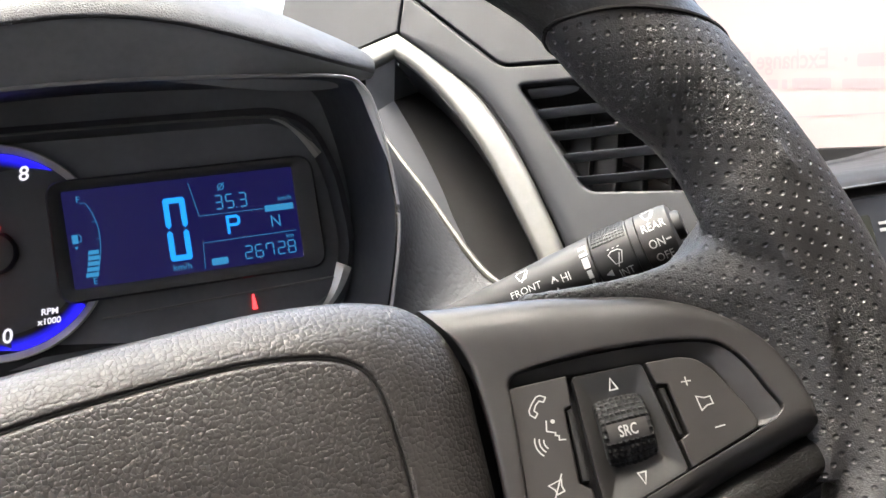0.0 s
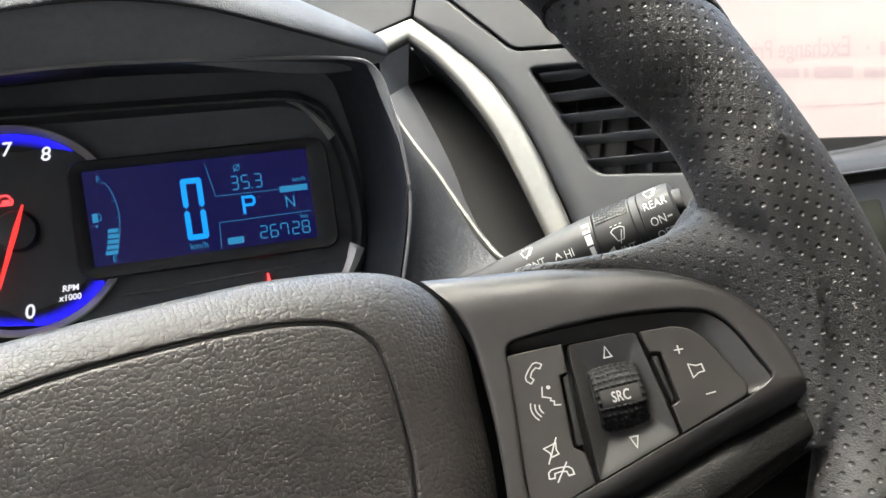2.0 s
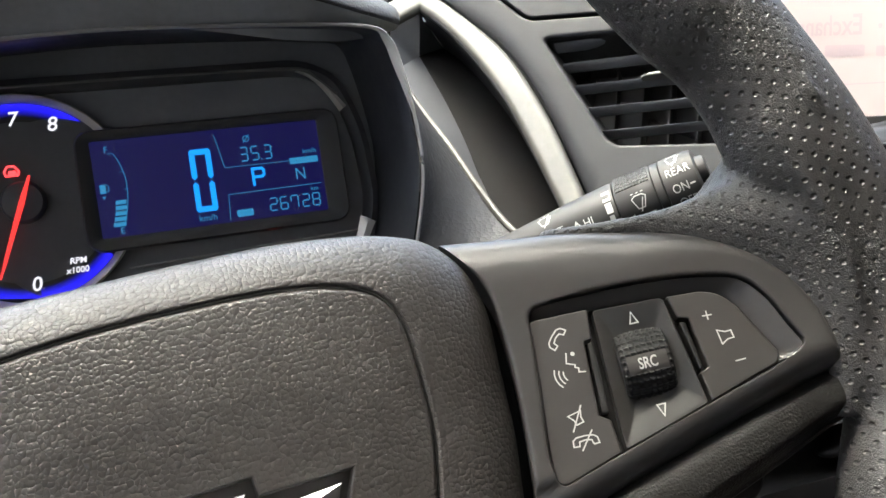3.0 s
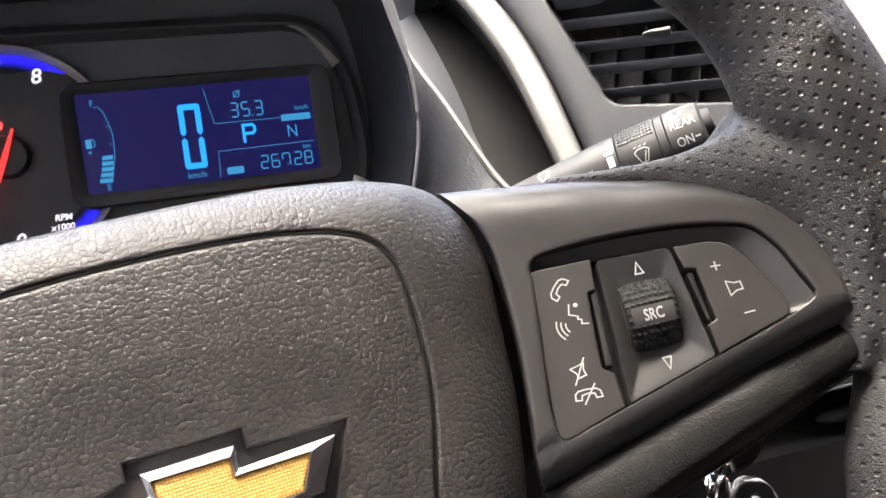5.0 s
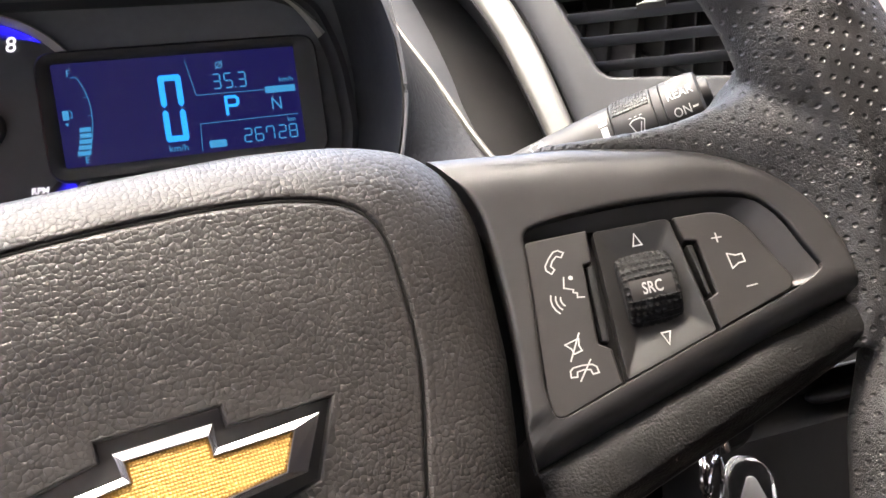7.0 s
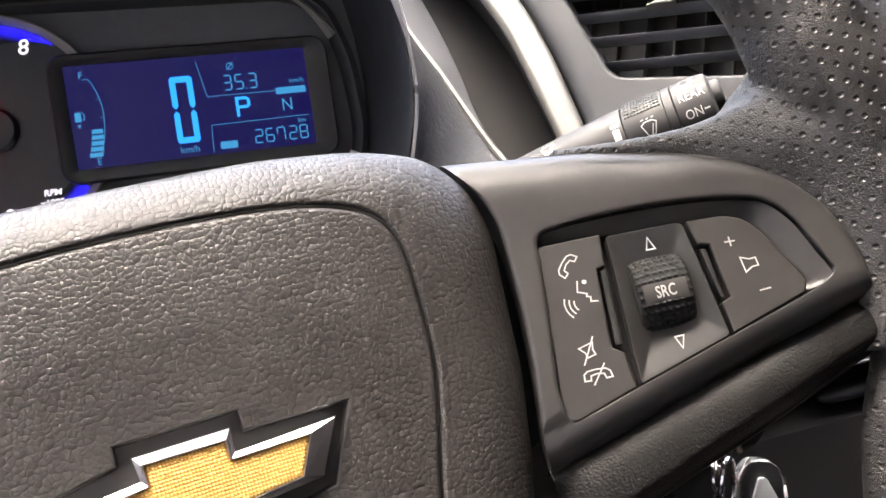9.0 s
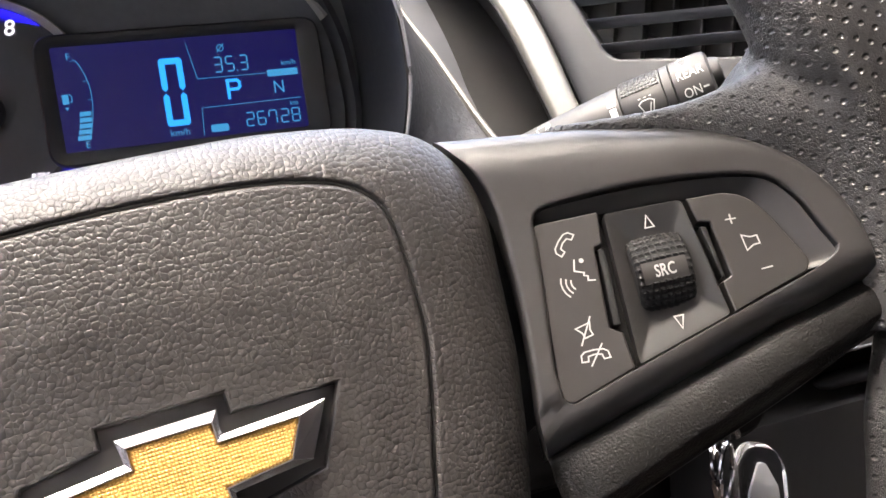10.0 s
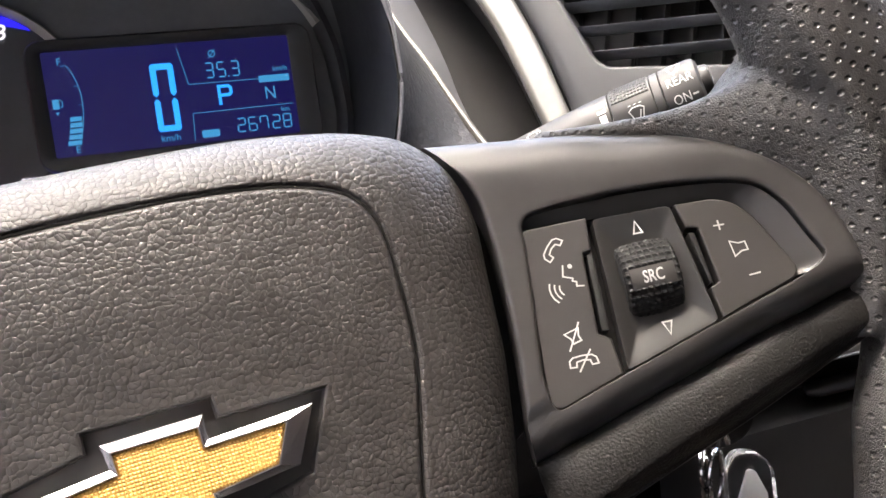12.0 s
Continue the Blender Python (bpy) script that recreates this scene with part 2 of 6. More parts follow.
def mesh_of(name, verts, faces, mat, smooth=True, angle=40, uvs=None, face_to=None):
    me = bpy.data.meshes.new(name)
    me.from_pydata([tuple(v) for v in verts], [], faces)
    if uvs is not None:
        layer = me.uv_layers.new(name="UVMap")
        for loop in me.loops:
            layer.data[loop.index].uv = uvs[loop.vertex_index]
    bm = bmesh.new()
    bm.from_mesh(me)
    bmesh.ops.recalc_face_normals(bm, faces=bm.faces)
    if face_to is not None and sum((f.normal * f.calc_area() for f in bm.faces), Vector()).dot(Vector(face_to)) < 0:
        bmesh.ops.reverse_faces(bm, faces=bm.faces)
    bm.to_mesh(me)
    bm.free()
    me.materials.append(mat)
    if smooth:
        me.shade_smooth()
        me.set_sharp_from_angle(angle=radians(angle))
    return me


def part(name, data, mat, parent, label="", face_to=None):
    """Links a mesh, or a (verts, faces) pair, as one part under a thing or a part."""
    if isinstance(data, tuple):
        data = mesh_of(name, data[0], data[1], mat, uvs=data[2] if len(data) > 2 else None, face_to=face_to)
    ob = new(name, data)
    if parent is not None:
        ob.parent = parent
    return tagged(ob, label)


def weighted(ob):
    mod = ob.modifiers.new("weighted", "WEIGHTED_NORMAL")
    mod.keep_sharp = True
    return ob


def spline(pts, per=8, closed=False):
    """Catmull-Rom through the points, of any dimension."""
    P = [np.array(p, float) for p in pts]
    n = len(P)
    out = []
    for i in range(n if closed else n - 1):
        if closed:
            a, b, c, d = P[i - 1], P[i], P[(i + 1) % n], P[(i + 2) % n]
        else:
            b, c = P[i], P[i + 1]
            a = P[i - 1] if i else 2 * b - c
            d = P[i + 2] if i + 2 < n else 2 * c - b
        for k in range(per):
            t = k / per
            out.append(0.5 * (2 * b + (c - a) * t + (2 * a - 5 * b + 4 * c - d) * t * t + (3 * b - a - 3 * c + d) * t ** 3))
    if not closed:
        out.append(P[-1])
    return out


def rounded(pts, r, steps=5):
    """Polygon with its corners rounded; r is one radius or one for each corner."""
    out = []
    n = len(pts)
    for i in range(n):
        p, a, b = (np.array(q, float) for q in (pts[i], pts[i - 1], pts[(i + 1) % n]))
        rr = r[i] if isinstance(r, (list, tuple)) else r
        va, vb = a - p, b - p
        la, lb = np.linalg.norm(va), np.linalg.norm(vb)
        cut = min(rr, la * 0.45, lb * 0.45)
        if cut < 1e-6:
            out.append(p)
            continue
        s, e = p + va / la * cut, p + vb / lb * cut
        for k in range(steps + 1):
            t = k / steps
            out.append((1 - t) ** 2 * s + 2 * t * (1 - t) * p + t * t * e)
    return out


def area(pts):
    return 0.5 * sum(pts[i - 1][0] * pts[i][1] - pts[i][0] * pts[i - 1][1] for i in range(len(pts)))


def inset(pts, d):
    """Moves a closed outline inwards by d, or by d(point)."""
    s = 1 if area(pts) > 0 else -1
    out = []
    n = len(pts)
    for i in range(n):
        p, a, b = np.array(pts[i]), np.array(pts[i - 1]), np.array(pts[(i + 1) % n])
        t1, t2 = p - a, b - p
        t1, t2 = t1 / (np.linalg.norm(t1) + 1e-12), t2 / (np.linalg.norm(t2) + 1e-12)
        t = t1 + t2
        t = t / (np.linalg.norm(t) + 1e-12)
        m = np.array([-t[1], t[0]]) * s
        k = 1 / max(0.5, abs(float(np.dot(m, np.array([-t1[1], t1[0]]) * s))))
        out.append(p + m * k * (d(p) if callable(d) else d))
    return out


def fill(rings2, h_of):
    """Triangles for an outline with holes; returns points and faces."""
    bm = bmesh.new()
    for ring in rings2:
        vs = [bm.verts.new((p[0], p[1], 0)) for p in ring]
        for i in range(len(vs)):
            bm.edges.new((vs[i - 1], vs[i]))
    bmesh.ops.triangle_fill(bm, edges=bm.edges[:], use_beauty=True)
    bm.verts.index_update()
    pts = [(v.co.x, v.co.y, h_of) for v in bm.verts]
    faces = [[v.index for v in f.verts] for f in bm.faces]
    bm.free()
    return pts, faces


def slab(outline, top, bottom, bevel=0.0005, steps=4, holes=(), hole_bevel=0.0, mp=None, back=False, drop=None):
    """A plate with a rounded upper edge: an outline in the plane, from height bottom to top, with holes through it.
    mp maps (x, y, height) to the place."""
    mp = mp or (lambda x, y, h: (x, y, h))
    verts, faces = [], []

    def ring(pts, h):
        base = len(verts)
        for i, p in enumerate(pts):
            verts.append((p[0], p[1], h[i] if isinstance(h, list) else h))
        return list(range(base, base + len(pts)))

    def join(a, b):
        n = len(a)
        for i in range(n):
            faces.append([a[i - 1], a[i], b[i], b[i - 1]])

    def sides(pts, b, inward):
        last = ring(pts, bottom)
        bs = [(b(p) if callable(b) else b) for p in pts]
        ds = [(drop(p) if drop and inward > 0 else q) for p, q in zip(pts, bs)]
        final = pts
        for k in range(steps + 1):
            a = math.pi / 2 * k / steps
            if max(bs) > 0:
                final = inset(pts, lambda p: 0.0) if k == 0 else offset(pts, [inward * q * (1 - math.cos(a)) for q in bs])
            cur = ring(final, [top - q * (1 - math.sin(a)) for q in ds])
            join(last, cur)
            last = cur
            if max(bs) == 0:
                break
        return final

    def offset(pts, dists):
        lookup = iter(dists)
        return inset(pts, lambda p: next(lookup))

    caps = [sides(list(outline), bevel, 1)]
    for hole in holes:
        caps.append(sides(list(hole), hole_bevel, -1))
    pts, tris = fill(caps, top)
    base = len(verts)
    verts.extend(pts)
    faces.extend([[base + i for i in f] for f in tris])
    if back:
        pts, tris = fill([outline, *holes], bottom)
        base = len(verts)
        verts.extend(pts)
        faces.extend([[base + i for i in f] for f in tris])
    bm = bmesh.new()
    vs = [bm.verts.new(v) for v in verts]
    for f in faces:
        if len(set(f)) > 2:
            try:
                bm.faces.new([vs[i] for i in f])
            except ValueError:
                pass
    bmesh.ops.remove_doubles(bm, verts=bm.verts, dist=1e-6)
    bm.verts.index_update()
    verts = [mp(*v.co) for v in bm.verts]
    faces = [[v.index for v in f.verts] for f in bm.faces]
    bm.free()
    return verts, faces


def sheet(fn, nu, nv, close_u=False, close_v=False, uv=None):
    """A grid over fn(u, v), u and v from 0 to 1."""
    verts, uvs, faces = [], [], []
    for i in range(nu + 1):
        for j in range(nv + 1):
            u, v = i / nu, j / nv
            verts.append(fn(u, v))
            if uv:
                uvs.append(uv(u, v))
    w = nv + 1
    for i in range(nu):
        for j in range(nv):
            faces.append([i * w + j, (i + 1) * w + j, (i + 1) * w + j + 1, i * w + j + 1])
    return (verts, faces, uvs) if uv else (verts, faces)


def loft(rings, closed=True, cap_first=False, cap_last=False):
    n = len(rings[0])
    verts = [tuple(p) for r in rings for p in r]
    faces = []
    for k in range(len(rings) - 1):
        for i in range(n if closed else n - 1):
            j = (i + 1) % n
            faces.append([k * n + i, k * n + j, (k + 1) * n + j, (k + 1) * n + i])
    if cap_first:
        faces.append(list(range(n))[::-1])
    if cap_last:
        faces.append([(len(rings) - 1) * n + i for i in range(n)])
    return verts, faces


def turned(profile, axis_m, steps=40, cap=True):
    """A body of revolution: profile rows of (along, radius) on the z axis of axis_m."""
    rings = []
    for z, r in profile:
        rings.append([axis_m @ Vector((r * math.cos(a), r * math.sin(a), z)) for a in (2 * math.pi * k / steps for k in range(steps))])
    return loft(rings, True, cap, cap)


def tube(pts, r, sides=10, closed=False):
    P = [np.array(p, float) for p in pts]
    n = len(P)
    rings = []
    up = np.array([0.0, 0.0, 1.0])
    for i in range(n):
        a = P[i - 1] if (i or closed) else P[i]
        b = P[(i + 1) % n] if (i < n - 1 or closed) else P[i]
        t = (b - a) / (np.linalg.norm(b - a) + 1e-12)
        s = np.cross(t, up)
        if np.linalg.norm(s) < 1e-3:
            s = np.cross(t, np.array([0.0, 1.0, 0.0]))
        s = s / np.linalg.norm(s)
        q = np.cross(s, t)
        rr = r[i] if isinstance(r, (list, tuple)) else r
        rings.append([P[i] + rr * (math.cos(f) * s + math.sin(f) * q) for f in (2 * math.pi * k / sides for k in range(sides))])
    if closed:
        rings.append(rings[0])
    return loft(rings, True, not closed, not closed)


def stroke(pts, width, h, mp=None, closed=False, thick=0.00006):
    """A flat printed line through points of a plane."""
    mp = mp or (lambda x, y, z: (x, y, z))
    P = [np.array(p, float) for p in pts]
    n = len(P)
    verts, faces = [], []
    for i in range(n):
        a = P[i - 1] if (i or closed) else P[i]
        b = P[(i + 1) % n] if (i < n - 1 or closed) else P[i]
        t1, t2 = P[i] - a, b - P[i]
        l1, l2 = np.linalg.norm(t1), np.linalg.norm(t2)
        t1 = t1 / l1 if l1 > 0 else t2 / l2
        t2 = t2 / l2 if l2 > 0 else t1
        t = t1 + t2
        t = t / (np.linalg.norm(t) + 1e-9)
        m = np.array([-t[1], t[0]])
        k = 1 / max(0.6, abs(float(np.dot(m, [-t1[1], t1[0]]))))
        for s in (-1, 1):
            q = P[i] + m * s * width / 2 * k
            verts.append(mp(q[0], q[1], h))
    for i in range(n if closed else n - 1):
        j = (i + 1) % n
        faces.append([2 * i, 2 * i + 1, 2 * j + 1, 2 * j])
    return verts, faces


def merge(*pieces):
    verts, faces = [], []
    for p in pieces:
        base = len(verts)
        verts.extend(p[0])
        faces.extend([[base + i for i in f] for f in p[1]])
    return verts, faces


def polygon(pts, h, mp=None):
    mp = mp or (lambda x, y, z: (x, y, z))
    v, f = fill([pts], h)
    return [mp(*p) for p in v], f


def words(text, size, x, y, h, mp=None, mirror=False, shear=0.0, align="CENTER", squeeze=1.0, bold=0.0):
    """Letters of the built-in font as flat faces, centred on (x, y)."""
    mp = mp or (lambda a, b, c: (a, b, c))
    cu = bpy.data.curves.new("letters", "FONT")
    cu.body, cu.size, cu.align_x, cu.align_y, cu.shear = text, size, align, "CENTER", shear
    cu.resolution_u = 3
    cu.offset = bold
    ob = bpy.data.objects.new("letters", cu)
    scene.collection.objects.link(ob)
    dg = bpy.context.evaluated_depsgraph_get()
    me = bpy.data.meshes.new_from_object(ob.evaluated_get(dg))
    s = -1 if mirror else 1
    verts = [mp(x + s * squeeze * v.co.x, y + v.co.y, h) for v in me.vertices]
    faces = [list(p.vertices) for p in me.polygons]
    bpy.data.objects.remove(ob)
    bpy.data.curves.remove(cu)
    bpy.data.meshes.remove(me)
    return verts, faces


def flat(name, data, mat, parent, label=""):
    """Printed or lit marks: flat faces."""
    me = mesh_of(name, data[0], data[1], mat, smooth=False)
    return part(name, me, mat, parent, label)


# ---- steering wheel ----
# wheel axes: x to its right, y up in its plane, z towards the driver
WHEEL = Matrix(((0.99588, -0.09063, 0.0, 0.00601), (0.03830, 0.42088, -0.90631, 0.18873), (0.08214, 0.90258, 0.42262, 1.03136), (0, 0, 0, 1)))
wheel = empty("steering_wheel", WHEEL, "black leather-wrapped steering wheel with perforated grips and button spokes", "steering wheel")

RIM_R, RIM_N, RIM_Y, RIM_A = 0.180, 0.020, 0.010, 0.017


# extra thickness on the inside of the grip, in mm, by degrees above the horizontal
GRIP_LINE = spline([(-2, 0), (2, 0.3), (8, 4), (13, 7.2), (17, 6.6), (21, 4.3), (25.5, 3.5), (30, 5.8), (35.5, 5.2), (39.5, 2.4), (43, 0), (46, 0)], 6)
GRIP_AT, GRIP_MORE = [p[0] for p in GRIP_LINE], [max(0.0, p[1]) for p in GRIP_LINE]


def rim_point(th, ph):
    """th: degrees round the wheel; ph: degrees round the grip, 0 outward, 90 towards the driver."""
    c, s = math.cos(radians(ph)), math.sin(radians(ph))
    inward = max(0.0, -c)
    low = -abs(((th - 90 + 180) % 360) - 180) + 90
    f = max(0.0, min(1.0, (-4.0 - low) / 14))
    g = max(0.0, min(1.0, (low + 58) / 20))
    thumb = f * f * (3 - 2 * f) * g * g * (3 - 2 * g)
    a = RIM_A * (1 - 0.17 * inward) + (MM * np.interp(low, GRIP_AT, GRIP_MORE) + 0.0108 * thumb) * inward ** 1.5
    swell = max(0.0, min(1.0, (low - 22) / 9))
    r = RIM_R + a * c + 0.0022 * swell * swell * (3 - 2 * swell) * max(0.0, c)
    return (r * math.cos(radians(th)), RIM_Y + r * math.sin(radians(th)), RIM_N + a * s)


def leather_uv(p):
    """Lengths along the rim and over it from its crest, in metres."""
    rho, th = math.hypot(p[0], p[1] - RIM_Y), math.atan2(p[1] - RIM_Y, abs(p[0]))
    d, drop = RIM_R - rho, RIM_N + RIM_A - p[2]
    return (th * RIM_R, math.copysign(math.hypot(d, drop), d))


def rim_section(th0, th1, slant0, slant1, nu, nv=40):
    def fn(u, v):
        ph = 360 * v
        lean = -math.cos(radians(ph))
        a, b = th0 + slant0 * lean, th1 + slant1 * lean
        return rim_point(a + (b - a) * u, ph)

    def uv(u, v):
        return leather_uv(fn(u, v))
    return sheet(fn, nu, nv, uv=uv)


part("rim_wrap", rim_section(34.4, 145.6, 6.8, -6.8, 80), LEATHER_SMOOTH, wheel, "smooth black leather wrap")
part("rim_wrap", rim_section(210.4, 329.6, 0, 0, 90), LEATHER_SMOOTH, wheel, "smooth black leather wrap")


def seam_ring(th, slant):
    pts = []
    for k in range(48):
        ph = 360 * k / 48
        p = np.array(rim_point(th - slant * math.cos(radians(ph)), ph))
        q = np.array([RIM_R * math.cos(radians(th)), RIM_Y + RIM_R * math.sin(radians(th)), RIM_N])
        pts.append(p + (p - q) * -0.012)
    return tube(pts, 0.0007, 6, closed=True)


for th, sl in ((34.2, 6.8), (145.8, -6.8)):
    part("rim_seam", seam_ring(th, sl), DARK, wheel)

# leather that flares from the grip over the end of the spoke
WEB = [
    ((103, 50.0, -11.0), (104, 52.4, -8.2), (104.8, 53.6, -8.6), (105.4, 54.6, -11.0), (104, 51, -17)),
    ((118, 46.6, -4.5), (119.4, 49.0, -1.8), (120.5, 50.8, -1.5), (121.6, 51.6, -4.4), (120, 48, -14)),
    ((129, 41.5, 0.5), (131.3, 44.3, 3.6), (133.2, 47.7, 5.4), (134.4, 50.0, 2.6), (133, 46.5, -10)),
    ((138.5, 35.5, 5.5), (141.0, 38.3, 9.6), (144.6, 44.4, 14.0), (145.4, 50.2, 10.4), (144, 49, -7)),
    ((143.5, 31.5, 8.5), (146.0, 34.4, 13.4), (150.9, 41.4, 20.2), (152.0, 51.6, 15.0), (154, 53, -5)),
    ((149, 25, 12), (151.5, 27.2, 16.6), (157.0, 38.9, 25.2), (157.6, 57.0, 18.8), (161, 60, 1)),
    ((152.5, 19.0, 14), (155.3, 21.0, 19.2), (161.0, 34.0, 30.0), (158.5, 68.0, 24.0), (162, 75, 6)),
    ((154.5, 10.6, 16), (157.6, 11.2, 21.8), (165.0, 20.0, 32.0), (171.0, 45.0, 36.0), (180, 55, 22)),
    ((155.5, 1.4, 18), (158.4, 1.4, 23.9), (163.8, 4.4, 28.4), (172.5, 8.5, 33.6), (185, 10, 22)),
    ((155.5, -6, 18), (158.6, -6.0, 24.6), (162.5, -7.5, 26.2), (172.0, -10.0, 31.0), (184, -12, 20)),
    ((153, -16, 16), (156.0, -16.0, 22.0), (161.0, -19.0, 23.0), (171.0, -22.0, 28.0), (183, -26, 18)),
]


def on_rim(th, ph, lift):
    """A place on the grip, lifted a little off its surface, in mm."""
    p = np.array(rim_point(th, ph))
    q = np.array((RIM_R * math.cos(radians(th)), RIM_Y + RIM_R * math.sin(radians(th)), RIM_N))
    return tuple((p + (p - q) / np.linalg.norm(p - q) * lift * MM) / MM)


for i, th in zip(range(6, 11), (19.0, 11.5, 0.0, -6.5, -10.5)):
    WEB[i] = (*WEB[i][:3], on_rim(th, 136 if i > 6 else 150, 0.5), on_rim(th + 1, 100, -0.7))


def web_solid():
    """The flare as a closed body: its outer skin and a back set behind it."""
    cols = [spline([r[k] for r in WEB], 8) for k in range(5)]
    rings = []
    for i in range(len(cols[0])):
        skin = spline([c[i] for c in cols], 8)
        mid = (skin[0] + skin[-1]) / 2
        back = mid + np.array((1.0, 1.0, -3.0))
        rings.append([p * MM for p in skin] + [(skin[-1] * 0.5 + back * 0.5) * MM, back * MM, (skin[0] * 0.5 + back * 0.5) * MM])
    return loft(rings, True, True, True)


def grip_solid():
    rings = []
    for k in range(91):
        f = k / 90
        rings.append([rim_point(-30 + (34.6 - 6.8 * math.cos(radians(ph)) + 30) * f, ph) for ph in range(0, 360, 8)])
    return loft(rings, True, True, True)


def grown_together(*pieces):
    """Joins closed bodies into one skin with soft transitions."""
    data = merge(*pieces)
    me = mesh_of("leather", *data, LEATHER_RIM)
    ob = bpy.data.objects.new("leather", me)
    scene.collection.objects.link(ob)
    grow = ob.modifiers.new("grow", "REMESH")
    grow.mode, grow.voxel_size = "VOXEL", 0.0010
    ease = ob.modifiers.new("ease", "SMOOTH")
    ease.factor, ease.iterations = 0.5, 14
    dg = bpy.context.evaluated_depsgraph_get()
    made = bpy.data.meshes.new_from_object(ob.evaluated_get(dg))
    verts = [tuple(v.co) for v in made.vertices]
    faces = [list(p.vertices) for p in made.polygons]
    bpy.data.objects.remove(ob)
    bpy.data.meshes.remove(made)
    return verts, faces, [leather_uv(v) for v in verts]


grip = grown_together(grip_solid(), web_solid())
part("rim_grip", grip, LEATHER_RIM, wheel, "perforated black leather grip flaring onto the spoke")
part("rim_grip", ([(-v[0], v[1], v[2]) for v in grip[0]], [f[::-1] for f in grip[1]], grip[2]), LEATHER_RIM, wheel, "perforated black leather grip flaring onto the spoke")

# airbag cover: a soft cushion with a sewn-looking tear line
PAD_HALF = [(0, 69.4), (28, 69.0), (41, 68.0), (55, 66.1), (65.4, 63.4), (72.0, 60.6), (77.2, 56.4), (81.4, 50.6), (83.8, 43.6), (84.7, 36), (83.9, 26), (82.9, 14), (82.0, 4), (80.0, -7), (77.2, -20), (71, -38), (56, -56), (30, -68), (0, -71)]
PAD_OUT = spline([(x * MM, y * MM) for x, y in PAD_HALF] + [(-x * MM, y * MM) for x, y in PAD_HALF[-2:0:-1]], 8, closed=True)
TEAR = [(57.9, 28.9), (57.2, 40.2), (53.7, 46.8), (46.9, 51.0), (34.8, 54.0), (18, 55.5), (0, 55.9)]
TEAR_LOW = [(57.4, 13.3), (54.9, 1.1), (51.6, -11), (47, -28), (40, -42), (24, -50), (0, -52)]
TEAR_RIGHT = spline([(x * MM, y * MM) for x, y in TEAR_LOW[::-1] + TEAR], 10)
TEAR_ALL = np.array(TEAR_RIGHT + [np.array([-p[0], p[1]]) for p in TEAR_RIGHT[-2:0:-1]])
EMBLEM = [(9.9, 11.0), (9.8, 6.0), (31.5, 6.8), (25.8, -4.4), (9.4, -5.9), (10.1, -10.9)]
CREST = [(8.5, 8.9), (8.6, 4.8), (25.5, 5.0), (21.6, -3.2), (8.2, -4.6), (8.5, -9.0)]
WELL = [(12.4, 13.8), (12.6, 9.4), (35.2, 9.0), (28.0, -6.9), (13.0, -9.8), (12.9, -13.9)]
EMBLEM, CREST, WELL = ([(x * MM, y * MM) for x, y in half + [(-x, -y) for x, y in half]] for half in (EMBLEM, CREST, WELL))
# height of the cushion by how far out of its middle, in mm
PAD_PROFILE = spline([(0.0, 1.0), (0.3, 1.0), (0.46, 0.8), (0.60, 0.0), (0.70, -0.9), (0.78, -1.9), (0.84, -3.1), (0.89, -4.9), (0.94, -7.6), (0.975, -10.4), (0.99, -12.2), (1.0, -14.5)], 6)
PAD_AT, PAD_TALL = [p[0] for p in PAD_PROFILE], [p[1] * MM for p in PAD_PROFILE]


def pad_height(s):
    return float(np.interp(s, PAD_AT, PAD_TALL))


PAD_ANGLE = [(math.atan2(p[1], p[0]), math.hypot(*p)) for p in PAD_OUT]
PAD_ANGLE.sort()


def pad_share(p):
    """How far out of the cushion's middle a point lies, 1 at the outline."""
    reach = np.interp(math.atan2(p[1], p[0]), [a for a, r in PAD_ANGLE], [r for a, r in PAD_ANGLE], period=2 * math.pi)
    return math.hypot(*p) / reach


def pad_mesh():
    levels = [0.47 + 0.15 * k / 8 for k in range(9)] + [0.62 + 0.0045 * k for k in range(1, 49)] + [0.836 + 0.164 * math.sin(math.pi / 2 * k / 24) for k in range(1, 25)]
    fine = spline(PAD_OUT, 5, closed=True)
    n = len(fine)
    verts, faces = [], []
    seg_a, seg_b = TEAR_ALL, np.roll(TEAR_ALL, -1, axis=0)
    d = seg_b - seg_a
    dd = (d ** 2).sum(1)
    for s in levels:
        for p in fine:
            q = np.array([p[0] * s, p[1] * s])
            h = pad_height(s)
            w = q - seg_a
            t = np.clip((w * d).sum(1) / dd, 0, 1)
            gap = np.sqrt(((w - d * t[:, None]) ** 2).sum(1)).min()
            h -= 0.0012 * math.exp(-(gap / 0.00062) ** 2)
            verts.append((q[0], q[1], h))
    for k in range(len(levels) - 1):
        for i in range(n):
            j = (i + 1) % n
            faces.append([k * n + i, k * n + j, (k + 1) * n + j, (k + 1) * n + i])
    base = (len(levels) - 1) * n
    last = len(verts)
    for p in fine:
        verts.append((p[0] * 0.985, p[1] * 0.985, -0.060))
    for i in range(n):
        j = (i + 1) % n
        faces.append([base + i, base + j, last + j, last + i])
    # middle of the cushion round the badge well
    pts, tris = fill([[v[:2] for v in verts[:n]], inset(WELL, -0.0005)], pad_height(levels[0]))
    base = len(verts)
    verts.extend(pts)
    faces.extend([[base + i for i in f] for f in tris])
    return verts, faces


pad = part("airbag_cover", pad_mesh(), LEATHER_PAD, wheel, "grained dark grey vinyl airbag cover with tear line", (0, 0, 1))

